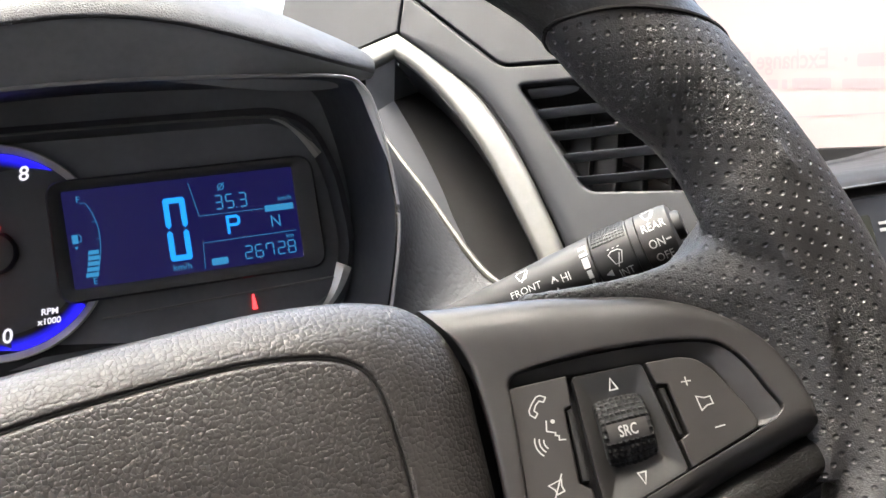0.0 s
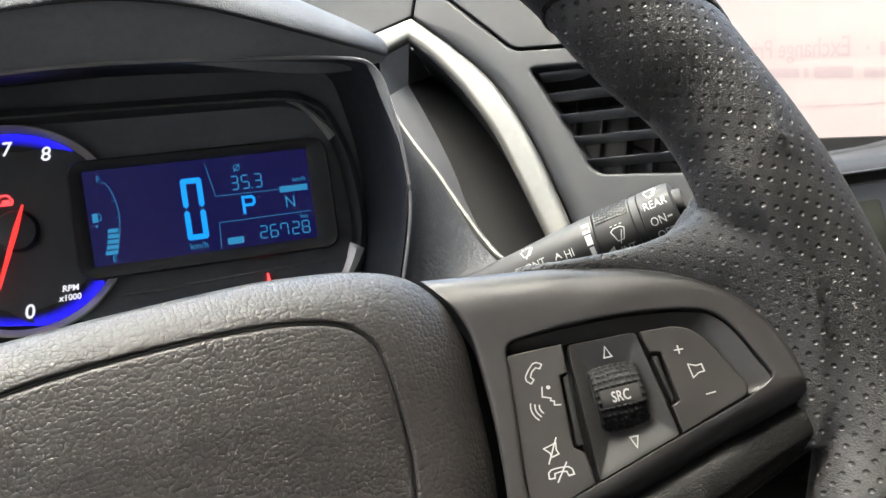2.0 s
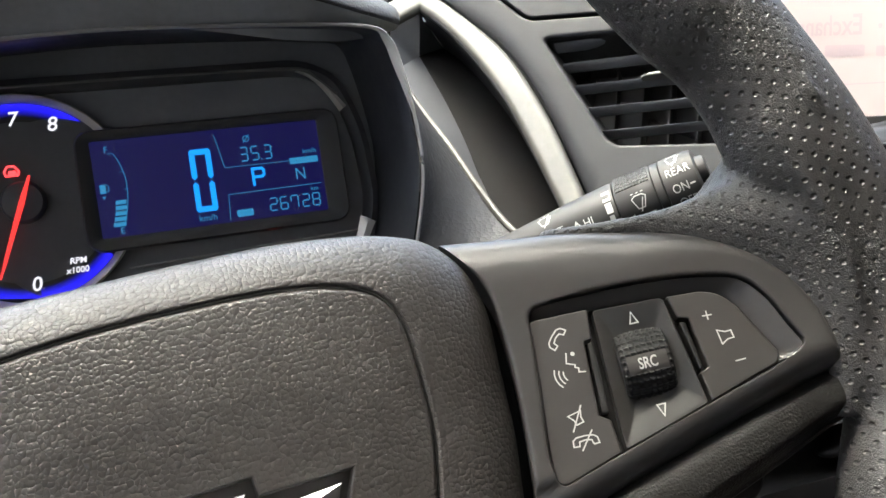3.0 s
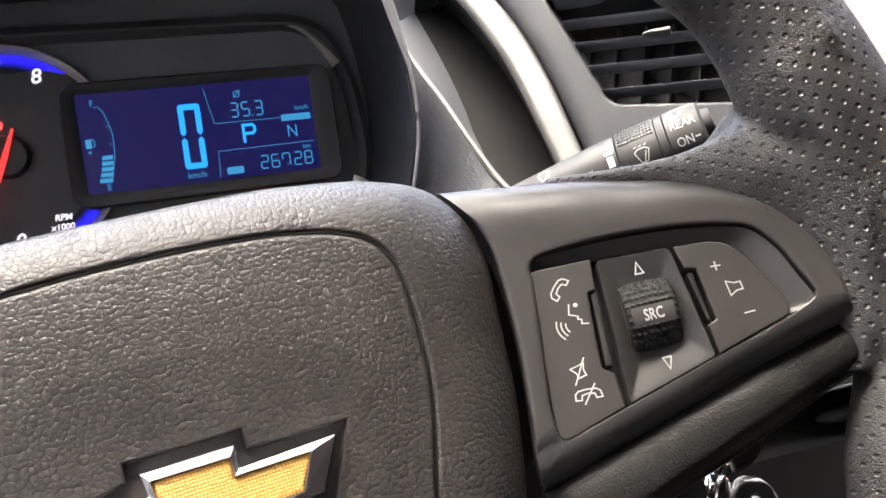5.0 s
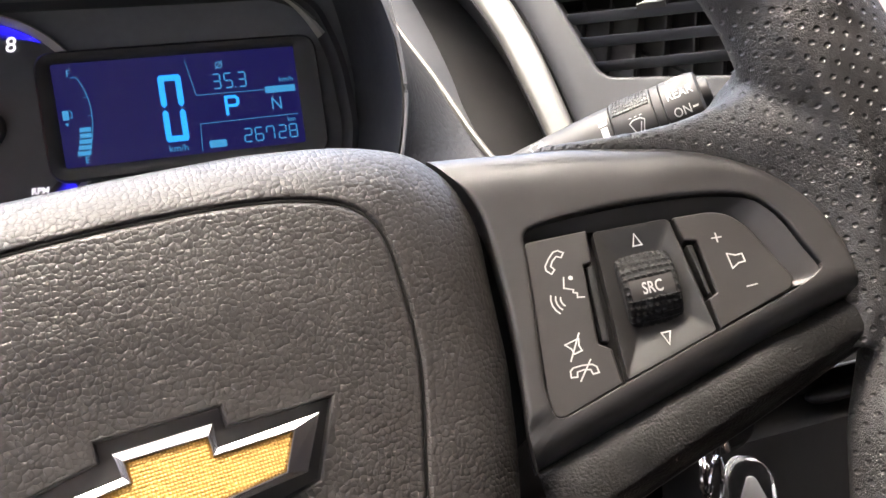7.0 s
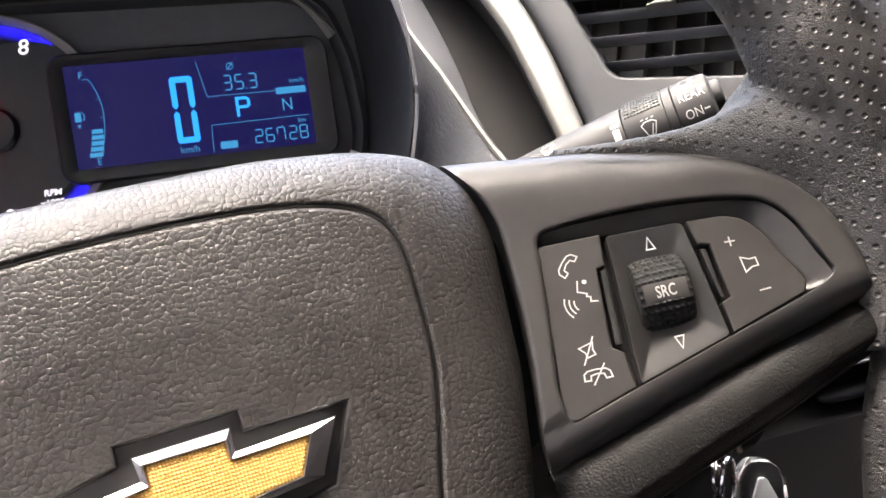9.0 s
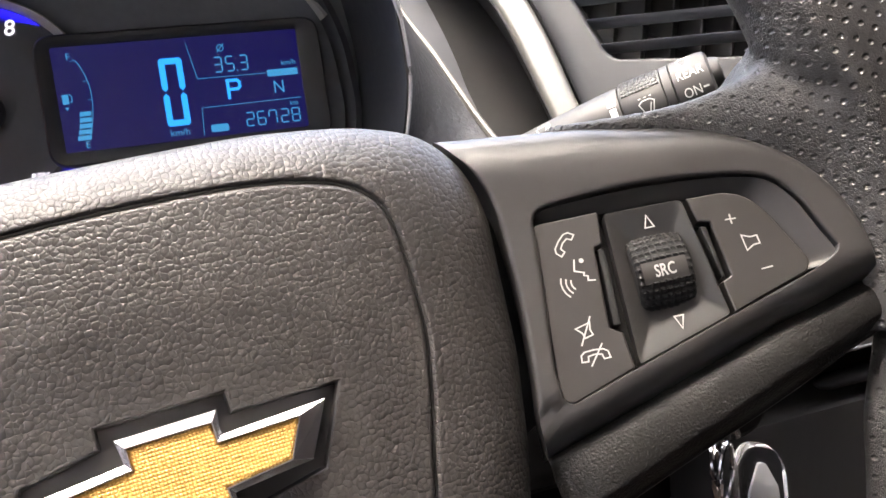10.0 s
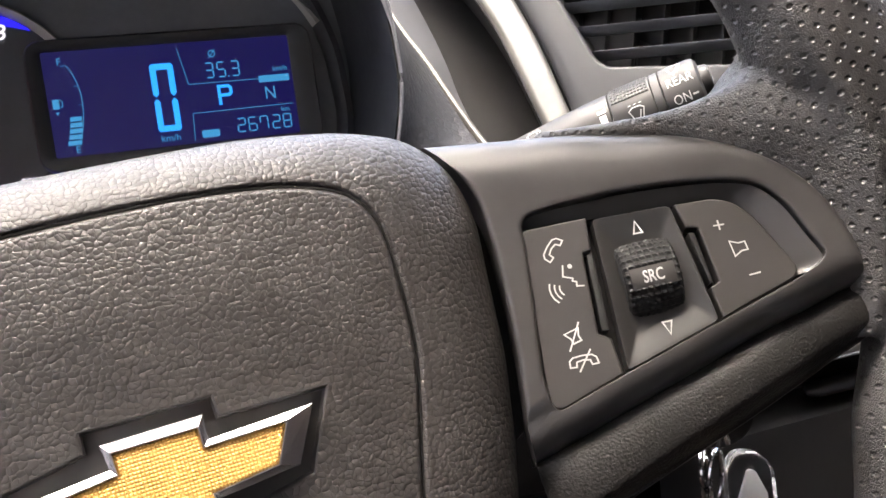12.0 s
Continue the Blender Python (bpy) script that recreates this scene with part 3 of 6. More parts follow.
part("tear_line", tube([(p[0], p[1], pad_height(pad_share(p)) - 0.0010) for p in TEAR_ALL], 0.00042, 6, closed=True), DARK, pad)

# dark well behind the badge, then the badge
WELL_TOP = pad_height(0.47)


def badge_well():
    rim, floor_pts = inset(WELL, -0.0005), inset(WELL, 0.0003)
    walls = loft([[(p[0], p[1], h) for p in r] for r, h in ((rim, WELL_TOP), (inset(WELL, -0.0001), WELL_TOP - 0.0002), (WELL, WELL_TOP - 0.0007), (floor_pts, -0.0012))])
    return mesh_of("badge_well", *merge(walls, polygon(floor_pts, -0.0012)), BUTTON, smooth=False, face_to=(0, 0, 1))


part("badge_well", badge_well(), BUTTON, wheel, "black recess round the badge")


def badge_frame():
    lip, inner = inset(CREST, 0.0003), inset(CREST, 0.0006)
    rings = []
    for pts, h in ((inset(EMBLEM, 0.0003), -0.0024), (EMBLEM, 0.0026), (inset(EMBLEM, 0.0002), 0.0031), (CREST, 0.0040), (lip, 0.0040), (inner, 0.0028)):
        rings.append([(p[0], p[1], h) for p in pts])
    return mesh_of("badge_frame", *loft(rings), BADGE_CHROME, smooth=False)


badge = part("badge", badge_frame(), BADGE_CHROME, wheel, "chrome-edged badge")
part("badge_face", mesh_of("badge_face", *slab(inset(CREST, 0.0005), 0.0036, 0.0020, 0.0006, 3), GOLD, smooth=False), GOLD, badge, "gold foil badge face")

# spoke bezel: tilted plane that rises towards the rim
BZ0, BZX, BZY = -0.03009, 0.34332, -0.18992
BZN = Vector((-BZX, -BZY, 1)).normalized()


def on_bezel(x, y, h):
    p = Vector((x, y, BZ0 + BZX * x + BZY * y)) + BZN * h
    return (p.x, p.y, p.z)


def on_bezel_left(x, y, h):
    p = on_bezel(x, y, h)
    return (-p[0], p[1], p[2])


def mm(pts):
    return [(x * MM, y * MM) for x, y in pts]


TOP_EDGE = spline(mm([(77.2, 59.8), (86, 57.8), (98.4, 54.9), (111.5, 51.9), (124.5, 47.4), (134.0, 43.2), (142, 38.0), (148.6, 32.0), (153.6, 25.4), (157.0, 18), (158.6, 9.5), (158.6, 3), (157.4, -3.0)]), 6)
LOW_EDGE = spline(mm([(157.4, -3.0), (151.6, -3.7), (143.8, -5.3), (133.9, -7.1), (119.5, -10.7), (98, -15.7), (83, -19.2), (76.2, -20.8)]), 6)
LEFT_EDGE = spline(mm([(76.2, -20.8), (77.0, -12.6), (78.9, -4), (80.6, 4.3), (82.6, 16.2), (83.6, 24.4), (84.6, 36), (84.4, 41.6), (83.0, 47.6), (80.4, 53.6), (77.2, 59.8)]), 6)
RECESS = rounded(mm([(90.8, 26.4), (92.0, 33.6), (102.9, 33.9), (115.8, 32.9), (128.4, 30.9), (138.1, 28.4), (144.6, 25.6), (148.2, 19.0), (150.1, 10.5), (151.6, 4.8), (148.7, 3.0), (141.9, 1.0), (122.2, -3.1), (99.7, -8.1), (83.6, -11.8), (83.9, -3.5), (87.8, 13.1)]),
                 [0.002, 0.0052, 0.003, 0.004, 0.004, 0.004, 0.006, 0.005, 0.003, 0.0016, 0.0015, 0.003, 0.002, 0, 0.0026, 0.001, 0.002])


def eased(f):
    f = max(0.0, min(1.0, f))
    return f * f * (3 - 2 * f)


def edge_gap(x, y, line):
    """The nearest distance to a line, and the place on it."""
    a, b = np.array(line[:-1]), np.array(line[1:])
    d = b - a
    t = np.clip(((np.array((x, y)) - a) * d).sum(1) / (d * d).sum(1), 0, 1)
    q = a + d * t[:, None]
    r = np.hypot(q[:, 0] - x, q[:, 1] - y)
    k = int(r.argmin())
    return r[k], q[k]


def rolled(gap, wide, deep):
    """How far a rounded edge has fallen at that distance from it."""
    f = max(0.0, 1 - gap / wide)
    return deep * (1 - math.sqrt(1 - f * f))


def bezel_fall(x, y):
    gap, q = edge_gap(x, y, TOP_EDGE)
    k = 1 - eased((q[0] / MM - 118) / 38)
    top = rolled(gap, MM * (2.2 + 12 * k), MM * (2.0 + 5.4 * k))
    gap, q = edge_gap(x, y, LOW_EDGE)
    low = rolled(gap, 7.2 * MM, 7.4 * MM) + 1.4 * MM * eased((11.5 - gap / MM) / 4.5) * (1 - eased((q[0] / MM - 130) / 14))
    left = rolled(edge_gap(x, y, LEFT_EDGE)[0], 1.3 * MM, 1.3 * MM)
    hole = rolled(edge_gap(x, y, RECESS + RECESS[:1])[0], *((0.3 * MM, 0.2 * MM) if y / MM < -12.2 + (x / MM - 84.2) * 0.226 + 2.5 else (1.1 * MM, 0.9 * MM)))
    return max(top, low, left) + hole


def crossing(line, c, a):
    """Where a ray from c meets a closed line."""
    d = np.array((math.cos(a), math.sin(a)))
    best = None
    for i in range(len(line)):
        p, e = np.array(line[i - 1]), np.array(line[i]) - np.array(line[i - 1])
        den = d[0] * e[1] - d[1] * e[0]
        if abs(den) < 1e-15:
            continue
        w = p - c
        r, u = (w[0] * e[1] - w[1] * e[0]) / den, (w[0] * d[1] - w[1] * d[0]) / den
        if r > 0 and -1e-6 <= u <= 1 + 1e-6 and (best is None or r > best):
            best = r
    return c + d * best


def bezel_mesh():
    """A frame between its outline and the recess, with rolled edges."""
    outline, c = TOP_EDGE[:-1] + LOW_EDGE[:-1] + LEFT_EDGE[:-1], np.array((0.116, 0.013))
    turns = sorted(set([round(math.atan2(p[1] - c[1], p[0] - c[0]), 5) for p in outline] + [round(2 * math.pi * k / 150 - math.pi, 5) for k in range(150)]))
    pairs = [(crossing(outline, c, a), crossing(RECESS, c, a)) for a in turns]
    shares = [0, 0.01, 0.025, 0.05, 0.08, 0.12, 0.17, 0.23, 0.3, 0.38, 0.47, 0.56, 0.65, 0.74, 0.82, 0.88, 0.925, 0.955, 0.98, 1.0]
    rings = [[on_bezel(p[0], p[1], 0.0016 - bezel_fall(*p) - 0.022) for p, q in pairs]]
    for f in shares:
        ring = [p + (q - p) * f for p, q in pairs]
        rings.append([on_bezel(p[0], p[1], 0.0016 - bezel_fall(*p)) for p in ring])
    rings.append([on_bezel(q[0], q[1], -0.0050) for p, q in pairs])
    return loft(rings)


frame_data = bezel_mesh()
bezel = part("spoke_bezel", frame_data, SATIN, wheel, "satin charcoal plastic spoke bezel", (0, 0, 1))
weighted(bezel)
part("recess_floor", slab(inset(RECESS, -0.001), -0.0045, -0.007, 0.0, 1, mp=on_bezel), DARK, bezel)
plain = part("spoke_bezel", ([(-v[0], v[1], v[2]) for v in frame_data[0]], frame_data[1]), SATIN, wheel, "satin charcoal plastic spoke bezel", (0, 0, 1))
weighted(plain)
part("blank_plate", slab(inset(RECESS, 0.0006), 0.0, -0.007, 0.0005, 2, mp=on_bezel_left), BUTTON, plain)

# sloped shelf between the recess edge and the volume key
SHELF = [(91.6, 31.6, 0.2), (94.6, 33.4, 0.2), (102.9, 33.3, 0.2), (115.8, 32.2, 0.2), (128.4, 30.2, 0.2), (138.0, 27.7, 0.2), (143.9, 24.8, 0.2), (147.5, 18.8, 0.3), (149.5, 10.4, 0.4), (150.8, 4.6, 0.2), (148.0, 2.4, -0.2)]
SHELF_IN = [(91.2, 30.2, -3.4), (94.4, 30.8, -3.4), (102.6, 30.0, -3.4), (115.4, 28.4, -3.4), (125.2, 26.8, -3.4), (134.0, 25.4, -3.2), (138.4, 22.9, -3.0), (141.2, 18.0, -2.8), (144.6, 6.8, -2.2), (145.2, 4.4, -2.0), (143.6, 2.4, -1.9)]
shelf = [[Vector(on_bezel(p[0] * MM, p[1] * MM, p[2] * MM)) for p in spline(row, 6)] for row in (SHELF, SHELF_IN)]
part("recess_shelf", loft(shelf, closed=False), SATIN, bezel)

# phone key with its edge notch, rocker, volume key
KEY_PHONE = rounded(mm([(90.9, 30.8), (106.0, 29.4), (104.3, 21.6), (102.3, 21.4), (98.6, 2.6), (100.9, 0.6), (100.3, -7.7), (84.8, -11.5), (83.0, -9.5)]),
                    [0.002, 0.0004, 0.0002, 0.0003, 0.0003, 0.0002, 0.0004, 0.0016, 0.0012])
KEY_VOLUME = rounded(mm([(125.4, 26.3), (133.5, 25.2), (137.4, 23.4), (140.2, 19.4), (144.9, 4.4), (143.6, 2.0), (125.0, -2.3), (125.3, 5.2), (127.6, 6.0), (128.3, 19.2), (125.8, 20.2)]),
                     [0.0005, 0.001, 0.003, 0.002, 0.001, 0.001, 0.0004, 0.0002, 0.0002, 0.0002, 0.0002])
ROCKER = rounded(mm([(107.0, 28.6), (124.6, 26.6), (124.2, -2.5), (101.4, -7.5)]), [0.0012, 0.0016, 0.0012, 0.0010])
key_phone = weighted(part("phone_key", slab(KEY_PHONE, 0.0000, -0.0045, 0.0005, 3, mp=on_bezel), BUTTON, bezel, "dark plastic key with white phone symbols"))
key_volume = weighted(part("volume_key", slab(KEY_VOLUME, 0.0002, -0.0045, 0.0005, 3, mp=on_bezel), BUTTON, bezel, "dark plastic key with white plus and minus"))
for side, pts in ((-1, [(102.9, 20.8), (104.3, 20.9), (101.2, 2.6), (99.6, 3.0)]), (1, [(125.9, 19.0), (127.2, 18.6), (126.5, 6.6), (125.7, 6.2)])):
    part("key_clip", slab(rounded(mm(pts), 0.0003, 2), -0.0003, -0.0045, 0.0002, 2, mp=on_bezel), RUBBER, bezel)


def rocker_mesh():
    """Saddle-shaped rocker that dips towards the scroll wheel."""
    outer = ROCKER
    mid = [np.array([114.4, 11.8]) * MM] * len(outer)
    rings = []
    for f, h in ((1.0, -0.0045), (1.0, -0.0004), (0.985, 0.0), (0.93, -0.0001), (0.70, -0.0013), (0.45, -0.0026)):
        rings.append([on_bezel(*(m + (p - m) * f), h) for p, m in zip(outer, mid)])
    return loft(rings, True, False, True)


rocker = weighted(part("rocker_key", rocker_mesh(), ROCKER_BLACK, bezel, "dished dark key with arrow marks"))


def scroll_wheel():
    """Knurled thumb wheel lying across the rocker."""
    axis_c = Vector(on_bezel(114.2 * MM, 12.2 * MM, -0.0060))
    ax_x = (Vector(on_bezel(0.13, 0.0110, 0)) - Vector(on_bezel(0.10, 0.0130, 0))).normalized()
    zz = BZN
    yy = zz.cross(ax_x).normalized()
    zz = ax_x.cross(yy)
    m = Matrix((ax_x, yy, zz)).transposed().to_4x4()
    m.translation = axis_c
    R, half = 0.0094, 0.0066
    verts, faces = [], []
    cols, rows = 26, 96
    for i in range(rows):
        a = 2 * math.pi * i / rows
        for j in range(cols + 1):
            x = -half + 2 * half * j / cols
            edge = max(0.0, abs(x) - (half - 0.0007)) / 0.0007
            band = abs(math.degrees(math.atan2(math.sin(a - math.pi / 2), math.cos(a - math.pi / 2))) - 7) < 15 and abs(x) < 0.0054
            knob = 0.0
            if not band:
                knob = 0.00055 * (0.5 + 0.5 * math.cos(2 * math.pi * i / 3)) * (0.35 + 0.65 * (1 if (j % 3) else 0))
            crown = -0.0006 * (x / half) ** 2
            r = R + knob + crown - 0.0007 * edge ** 2
            verts.append(m @ Vector((x, r * math.cos(a), r * math.sin(a))))
    w = cols + 1
    for i in range(rows):
        k = (i + 1) % rows
        for j in range(cols):
            faces.append([i * w + j, i * w + j + 1, k * w + j + 1, k * w + j])
    faces.append([i * w for i in range(rows)])
    faces.append([i * w + cols for i in range(rows)][::-1])
    return (verts, faces), m, R


scroll_data, SCROLL_M, SCROLL_R = scroll_wheel()
scroll = part("scroll_wheel", mesh_of("scroll_wheel", *scroll_data, RUBBER, smooth=False), RUBBER, rocker, "knurled black thumb wheel")


def on_scroll(x, y, h):
    a = math.pi / 2 + y / SCROLL_R
    r = SCROLL_R + h
    p = SCROLL_M @ Vector((x, -r * math.cos(a), r * math.sin(a)))
    return (p.x, p.y, p.z)




def scroll_plate():
    return sheet(lambda u, v: on_scroll(-0.0052 + 0.0104 * u, -0.0037 + 0.0050 * v, 0.00012), 8, 10)


part("label_plate", scroll_plate(), BUTTON, scroll)
flat("marking", words("SRC", 0.0039, 0, -0.0012, 0.0003, on_scroll, squeeze=0.72, bold=0.00006), PRINT, scroll, "white letters")


def icon(name, pieces, parent):
    flat(name, merge(*pieces), PRINT, parent, "white symbol")


def turn_about(pts, cx, cy, deg, k=1.0):
    c, s = math.cos(radians(deg)), math.sin(radians(deg))
    return [((cx + k * (c * x - s * y)) * MM, (cy + k * (s * x + c * y)) * MM) for x, y in pts]


LINE = 0.00035
H_KEY = 0.00016


def handset(cx, cy, deg, k=1.0):
    body = [(-3.6, -1.2), (-3.4, 0.5), (-2.4, 1.3), (0, 1.5), (2.4, 1.3), (3.4, 0.5), (3.6, -1.2), (2.0, -1.3), (1.7, 0.0), (0, 0.3), (-1.7, 0.0), (-2.0, -1.3)]
    return stroke(turn_about(body, cx, cy, deg, k), LINE, H_KEY, on_bezel, closed=True)


def dot(cx, cy, r, mp=on_bezel, h=H_KEY):
    return polygon([(cx * MM + r * MM * math.cos(a), cy * MM + r * MM * math.sin(a)) for a in (2 * math.pi * k / 14 for k in range(14))], h, mp)


icon("marking", [
    handset(96.2, 24.3, 44, 0.84),
    dot(98.4, 19.3, 0.55),
    stroke(turn_about([(0, 0), (-0.9, -2.6), (1.0, -3.6), (0.7, -4.2), (1.5, -4.6), (1.2, -5.6), (2.8, -6.0)], 97.0, 20.0, 0, 1.0), LINE, H_KEY, on_bezel),
    *[stroke(turn_about([(r * math.cos(a), r * math.sin(a)) for a in (radians(180 + d) for d in (-34, -17, 0, 17, 34))], 96.6, 14.6, 6), LINE, H_KEY, on_bezel) for r in (2.2, 3.3, 4.4)],
], key_phone)
icon("marking", [
    stroke(turn_about([(-2.2, -1.3), (-0.4, -1.3), (1.7, -2.4), (1.7, 2.4), (-0.4, 1.3), (-2.2, 1.3)], 93.4, 3.6, 100, 0.72), LINE, H_KEY, on_bezel, closed=True),
    stroke(turn_about([(-2.6, -2.8), (2.6, 2.8)], 93.4, 3.4, 8, 0.95), LINE, H_KEY, on_bezel),
    handset(93.3, -2.4, -6, 0.86),
    stroke(turn_about([(-2.2, -2.4), (2.2, 2.4)], 93.7, -2.4, 0, 0.9), LINE, H_KEY, on_bezel),
], key_phone)
icon("marking", [
    stroke(turn_about([(-1.2, 0), (1.2, 0)], 132.7, 18.5, -8), LINE, H_KEY + 0.0002, on_bezel),
    stroke(turn_about([(0, -1.2), (0, 1.2)], 132.7, 18.5, -8), LINE, H_KEY + 0.0002, on_bezel),
    stroke(turn_about([(-2.2, -1.2), (-0.4, -1.2), (1.7, -2.3), (1.7, 2.3), (-0.4, 1.2), (-2.2, 1.2)], 134.6, 12.2, 178, 0.82), LINE, H_KEY + 0.0002, on_bezel, closed=True),
    stroke(turn_about([(-1.3, 0), (1.3, 0)], 135.5, 5.3, -2), LINE, H_KEY + 0.0002, on_bezel),
], key_volume)
icon("marking", [stroke(turn_about([(-1.0, -1.4), (1.0, -1.4), (0, 1.6)], 115.6, 23.6, -5), LINE, 0.00012, on_bezel, closed=True)], rocker)
icon("marking", [stroke(turn_about([(-1.0, 1.4), (1.0, 1.4), (0, -1.6)], 113.3, -0.7, -5), LINE, 0.00012, on_bezel, closed=True)], rocker)

# lower spoke cover with coarse grain
# rows along the spoke: x, then the crease, the ridge and the underside in y, all in mm
SHELL_ROWS = [(76.0, -20.9, -34.4, -38.9, -4.0), (78.5, -20.3, -33.6, -38.1, -1.2), (84, -19.0, -32.0, -36.5, 0.8), (94, -16.6, -29.2, -33.6, 1.0), (108, -13.3, -25.0, -29.4, 1.0), (122.6, -10.0, -20.8, -25.2, 1.0), (137.4, -6.4, -16.4, -20.6, 1.0),
              (149.5, -4.0, -12.8, -16.6, 1.0), (156.5, -2.6, -11.0, -14.6, 0.9), (160.0, -2.6, -9.8, -12.6, 0.5), (162.0, -4.0, -8.6, -10.4, -1.2)]


def shell_sheet(side):
    rows = []
    for x, crease, ridge, under, up in spline(SHELL_ROWS, 8):
        fall = crease - ridge
        prof = [(crease + 1.6, -9.0), (crease + 0.3, -6.2), (crease - 1.2, -4.6), (crease - 0.42 * fall, -4.2 + up), (ridge + 0.8, -4.2 + up), (ridge - 1.2, -5.0 + 0.6 * up), (under + 1.0, -8.0), (under, -11.0), (under + 3, -30)]
        rows.append([on_bezel(x * MM, y * MM, h * MM) for y, h in spline(prof, 4)])
    return loft([[(side * p[0], p[1], p[2]) for p in r] for r in rows], closed=False)


part("spoke_cover", shell_sheet(1), SHELL, wheel, "coarse-grained lower spoke cover", (0, 0, 1))
part("spoke_cover", shell_sheet(-1), SHELL, wheel, "coarse-grained lower spoke cover", (0, 0, 1))
# dark armature behind the cover and the column hub
part("hub_back", slab(rounded(mm([(-80, 45), (80, 45), (86, 10), (70, -20), (44, -56), (-44, -56), (-70, -20), (-86, 10)]), 0.012), -0.016, -0.060, 0.004, 3, back=True), DARK, wheel, "dark plastic hub shroud")
# dark slab added so the gap beside the pad reads as shade
part("gap_backing", slab(rounded(mm([(40, 56), (92, 52), (120, 40), (140, 20), (120, -2), (70, -26), (40, -30)]), 0.008), -0.030, -0.045, 0.002, 2, back=True), DARK, wheel, "dark slab added to darken the gap beside the pad")
part("lower_spoke", slab(rounded(mm([(-24, -60), (24, -60), (20, -165), (-20, -165)]), 0.008), 0.008, -0.012, 0.004, 3, back=True), SATIN, wheel, "lower plastic spoke")


# ---- instrument cluster ----
# display plane, leaning back by 12 degrees: x to the right, y up the face, z towards the driver
LEANS = radians(12)
CLUSTER = Matrix(((1, 0, 0, 0), (0, math.sin(LEANS), -math.cos(LEANS), 0.4724), (0, math.cos(LEANS), math.sin(LEANS), 1.0775), (0, 0, 0, 1)))
cluster = empty("instrument_cluster", CLUSTER, "black instrument cluster with lit blue display and rev counter", "instrument cluster")

FACE = rounded(mm([(-136, 84), (136, 84), (140, 0), (128, -70), (-128, -70), (-138, 0)]), 0.02)
part("face_plate", slab(FACE, -0.012, -0.016, 0.0, 1, back=True), FACE_LIFTED, cluster, "matt black face plate, its grey lifted for haze")


def ring_tube(pts, r, z, sides=8):
    return tube([(p[0], p[1], z) for p in pts], r, sides, closed=True)


# oval smoked-chrome surround
OVAL = rounded(mm([(-119, 56.5), (95, 54.5), (112, 46), (122, 20), (125, -20), (116, -46), (96, -56), (-100, -56), (-122, -46), (-128, -10), (-127, 36)]),
               [0.02, 0.03, 0.02, 0.02, 0.02, 0.02, 0.02, 0.02, 0.02, 0.02, 0.02], 6)


def surround():
    a, b, c = inset(OVAL, -0.004), inset(OVAL, 0.0), inset(OVAL, 0.0035)
    return loft([[(p[0], p[1], h) for p in r] for r, h in ((a, -0.013), (a, -0.006), (b, -0.003), (c, -0.0075), (c, -0.013))])


part("surround", surround(), INNER, cluster, "gloss black oval surround")


# reflection at the surround's corners, built as pale strips that widen along it
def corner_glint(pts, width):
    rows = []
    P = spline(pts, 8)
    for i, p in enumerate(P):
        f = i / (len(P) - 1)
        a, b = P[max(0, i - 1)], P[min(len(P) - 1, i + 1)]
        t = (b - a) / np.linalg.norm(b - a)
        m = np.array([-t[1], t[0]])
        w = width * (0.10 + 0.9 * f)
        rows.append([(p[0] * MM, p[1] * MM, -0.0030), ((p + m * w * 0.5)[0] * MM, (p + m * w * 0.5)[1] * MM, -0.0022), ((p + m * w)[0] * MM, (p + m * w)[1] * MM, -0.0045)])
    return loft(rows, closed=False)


part("surround_glint", corner_glint([(92, 52.4), (99, 49.8), (105, 45.5), (111, 39), (116.5, 31.5)], -4.6), TRIM_GLINT, cluster, "bright tapered strip standing in for a glint on the surround corner")
part("surround_glint", corner_glint([(96, -57), (105, -53), (112, -48), (118, -41), (123.5, -32)], 8.5), TRIM_GLINT, cluster, "bright tapered strip standing in for a glint on the surround corner")

RAIL = material("cluster_rail", (0.12, 0.12, 0.12), 0.4)
part("surround_rail", tube([(x * MM, y * MM, -0.0028) for x, y in spline([(-118, 56), (-40, 55.4), (40, 54.6), (92, 52.4), (103, 46.6), (112, 38)], 6)], 0.0007, 6), RAIL, cluster, "thin dark rail")
part("surround_rail", tube([(x * MM, y * MM, -0.0030) for x, y in ((-4, -38.6), (50, -37.2), (113, -35.4))], 0.0007, 6), RAIL, cluster, "thin dark rail")

# rev counter, set a little deeper than the display
TC = np.array([-48.0, 0.5])
tach = part("rev_counter", turned([(-0.0118, 0.0505), (-0.0108, 0.0505), (-0.0108, 0.001)], Matrix.Translation((TC[0] * MM, TC[1] * MM, 0)), 72, True), INNER, cluster, "round rev counter dial with blue glow")


def arc_band(r0, r1, a0, a1, h, n=48):
    return loft([[((TC[0] + r * math.cos(radians(a))) * MM, (TC[1] + r * math.sin(radians(a))) * MM, h) for a in np.linspace(a0, a1, n)] for r in (r0, r1)], closed=False)


def glow_band():
    verts, faces = [], []
    rows = 72
    for i in range(rows + 1):
        a = radians(50 + (275 - 50) * i / rows)
        taper = min(1.0, i / 9, (rows - i) / 6)
        for r in (48.3, 48.3 - 8.5 * taper - 0.4):
            verts.append(((TC[0] + r * math.cos(a)) * MM, (TC[1] + r * math.sin(a)) * MM, -0.0104))
    for i in range(rows):
        faces.append([2 * i, 2 * i + 1, 2 * i + 3, 2 * i + 2])
    return verts, faces


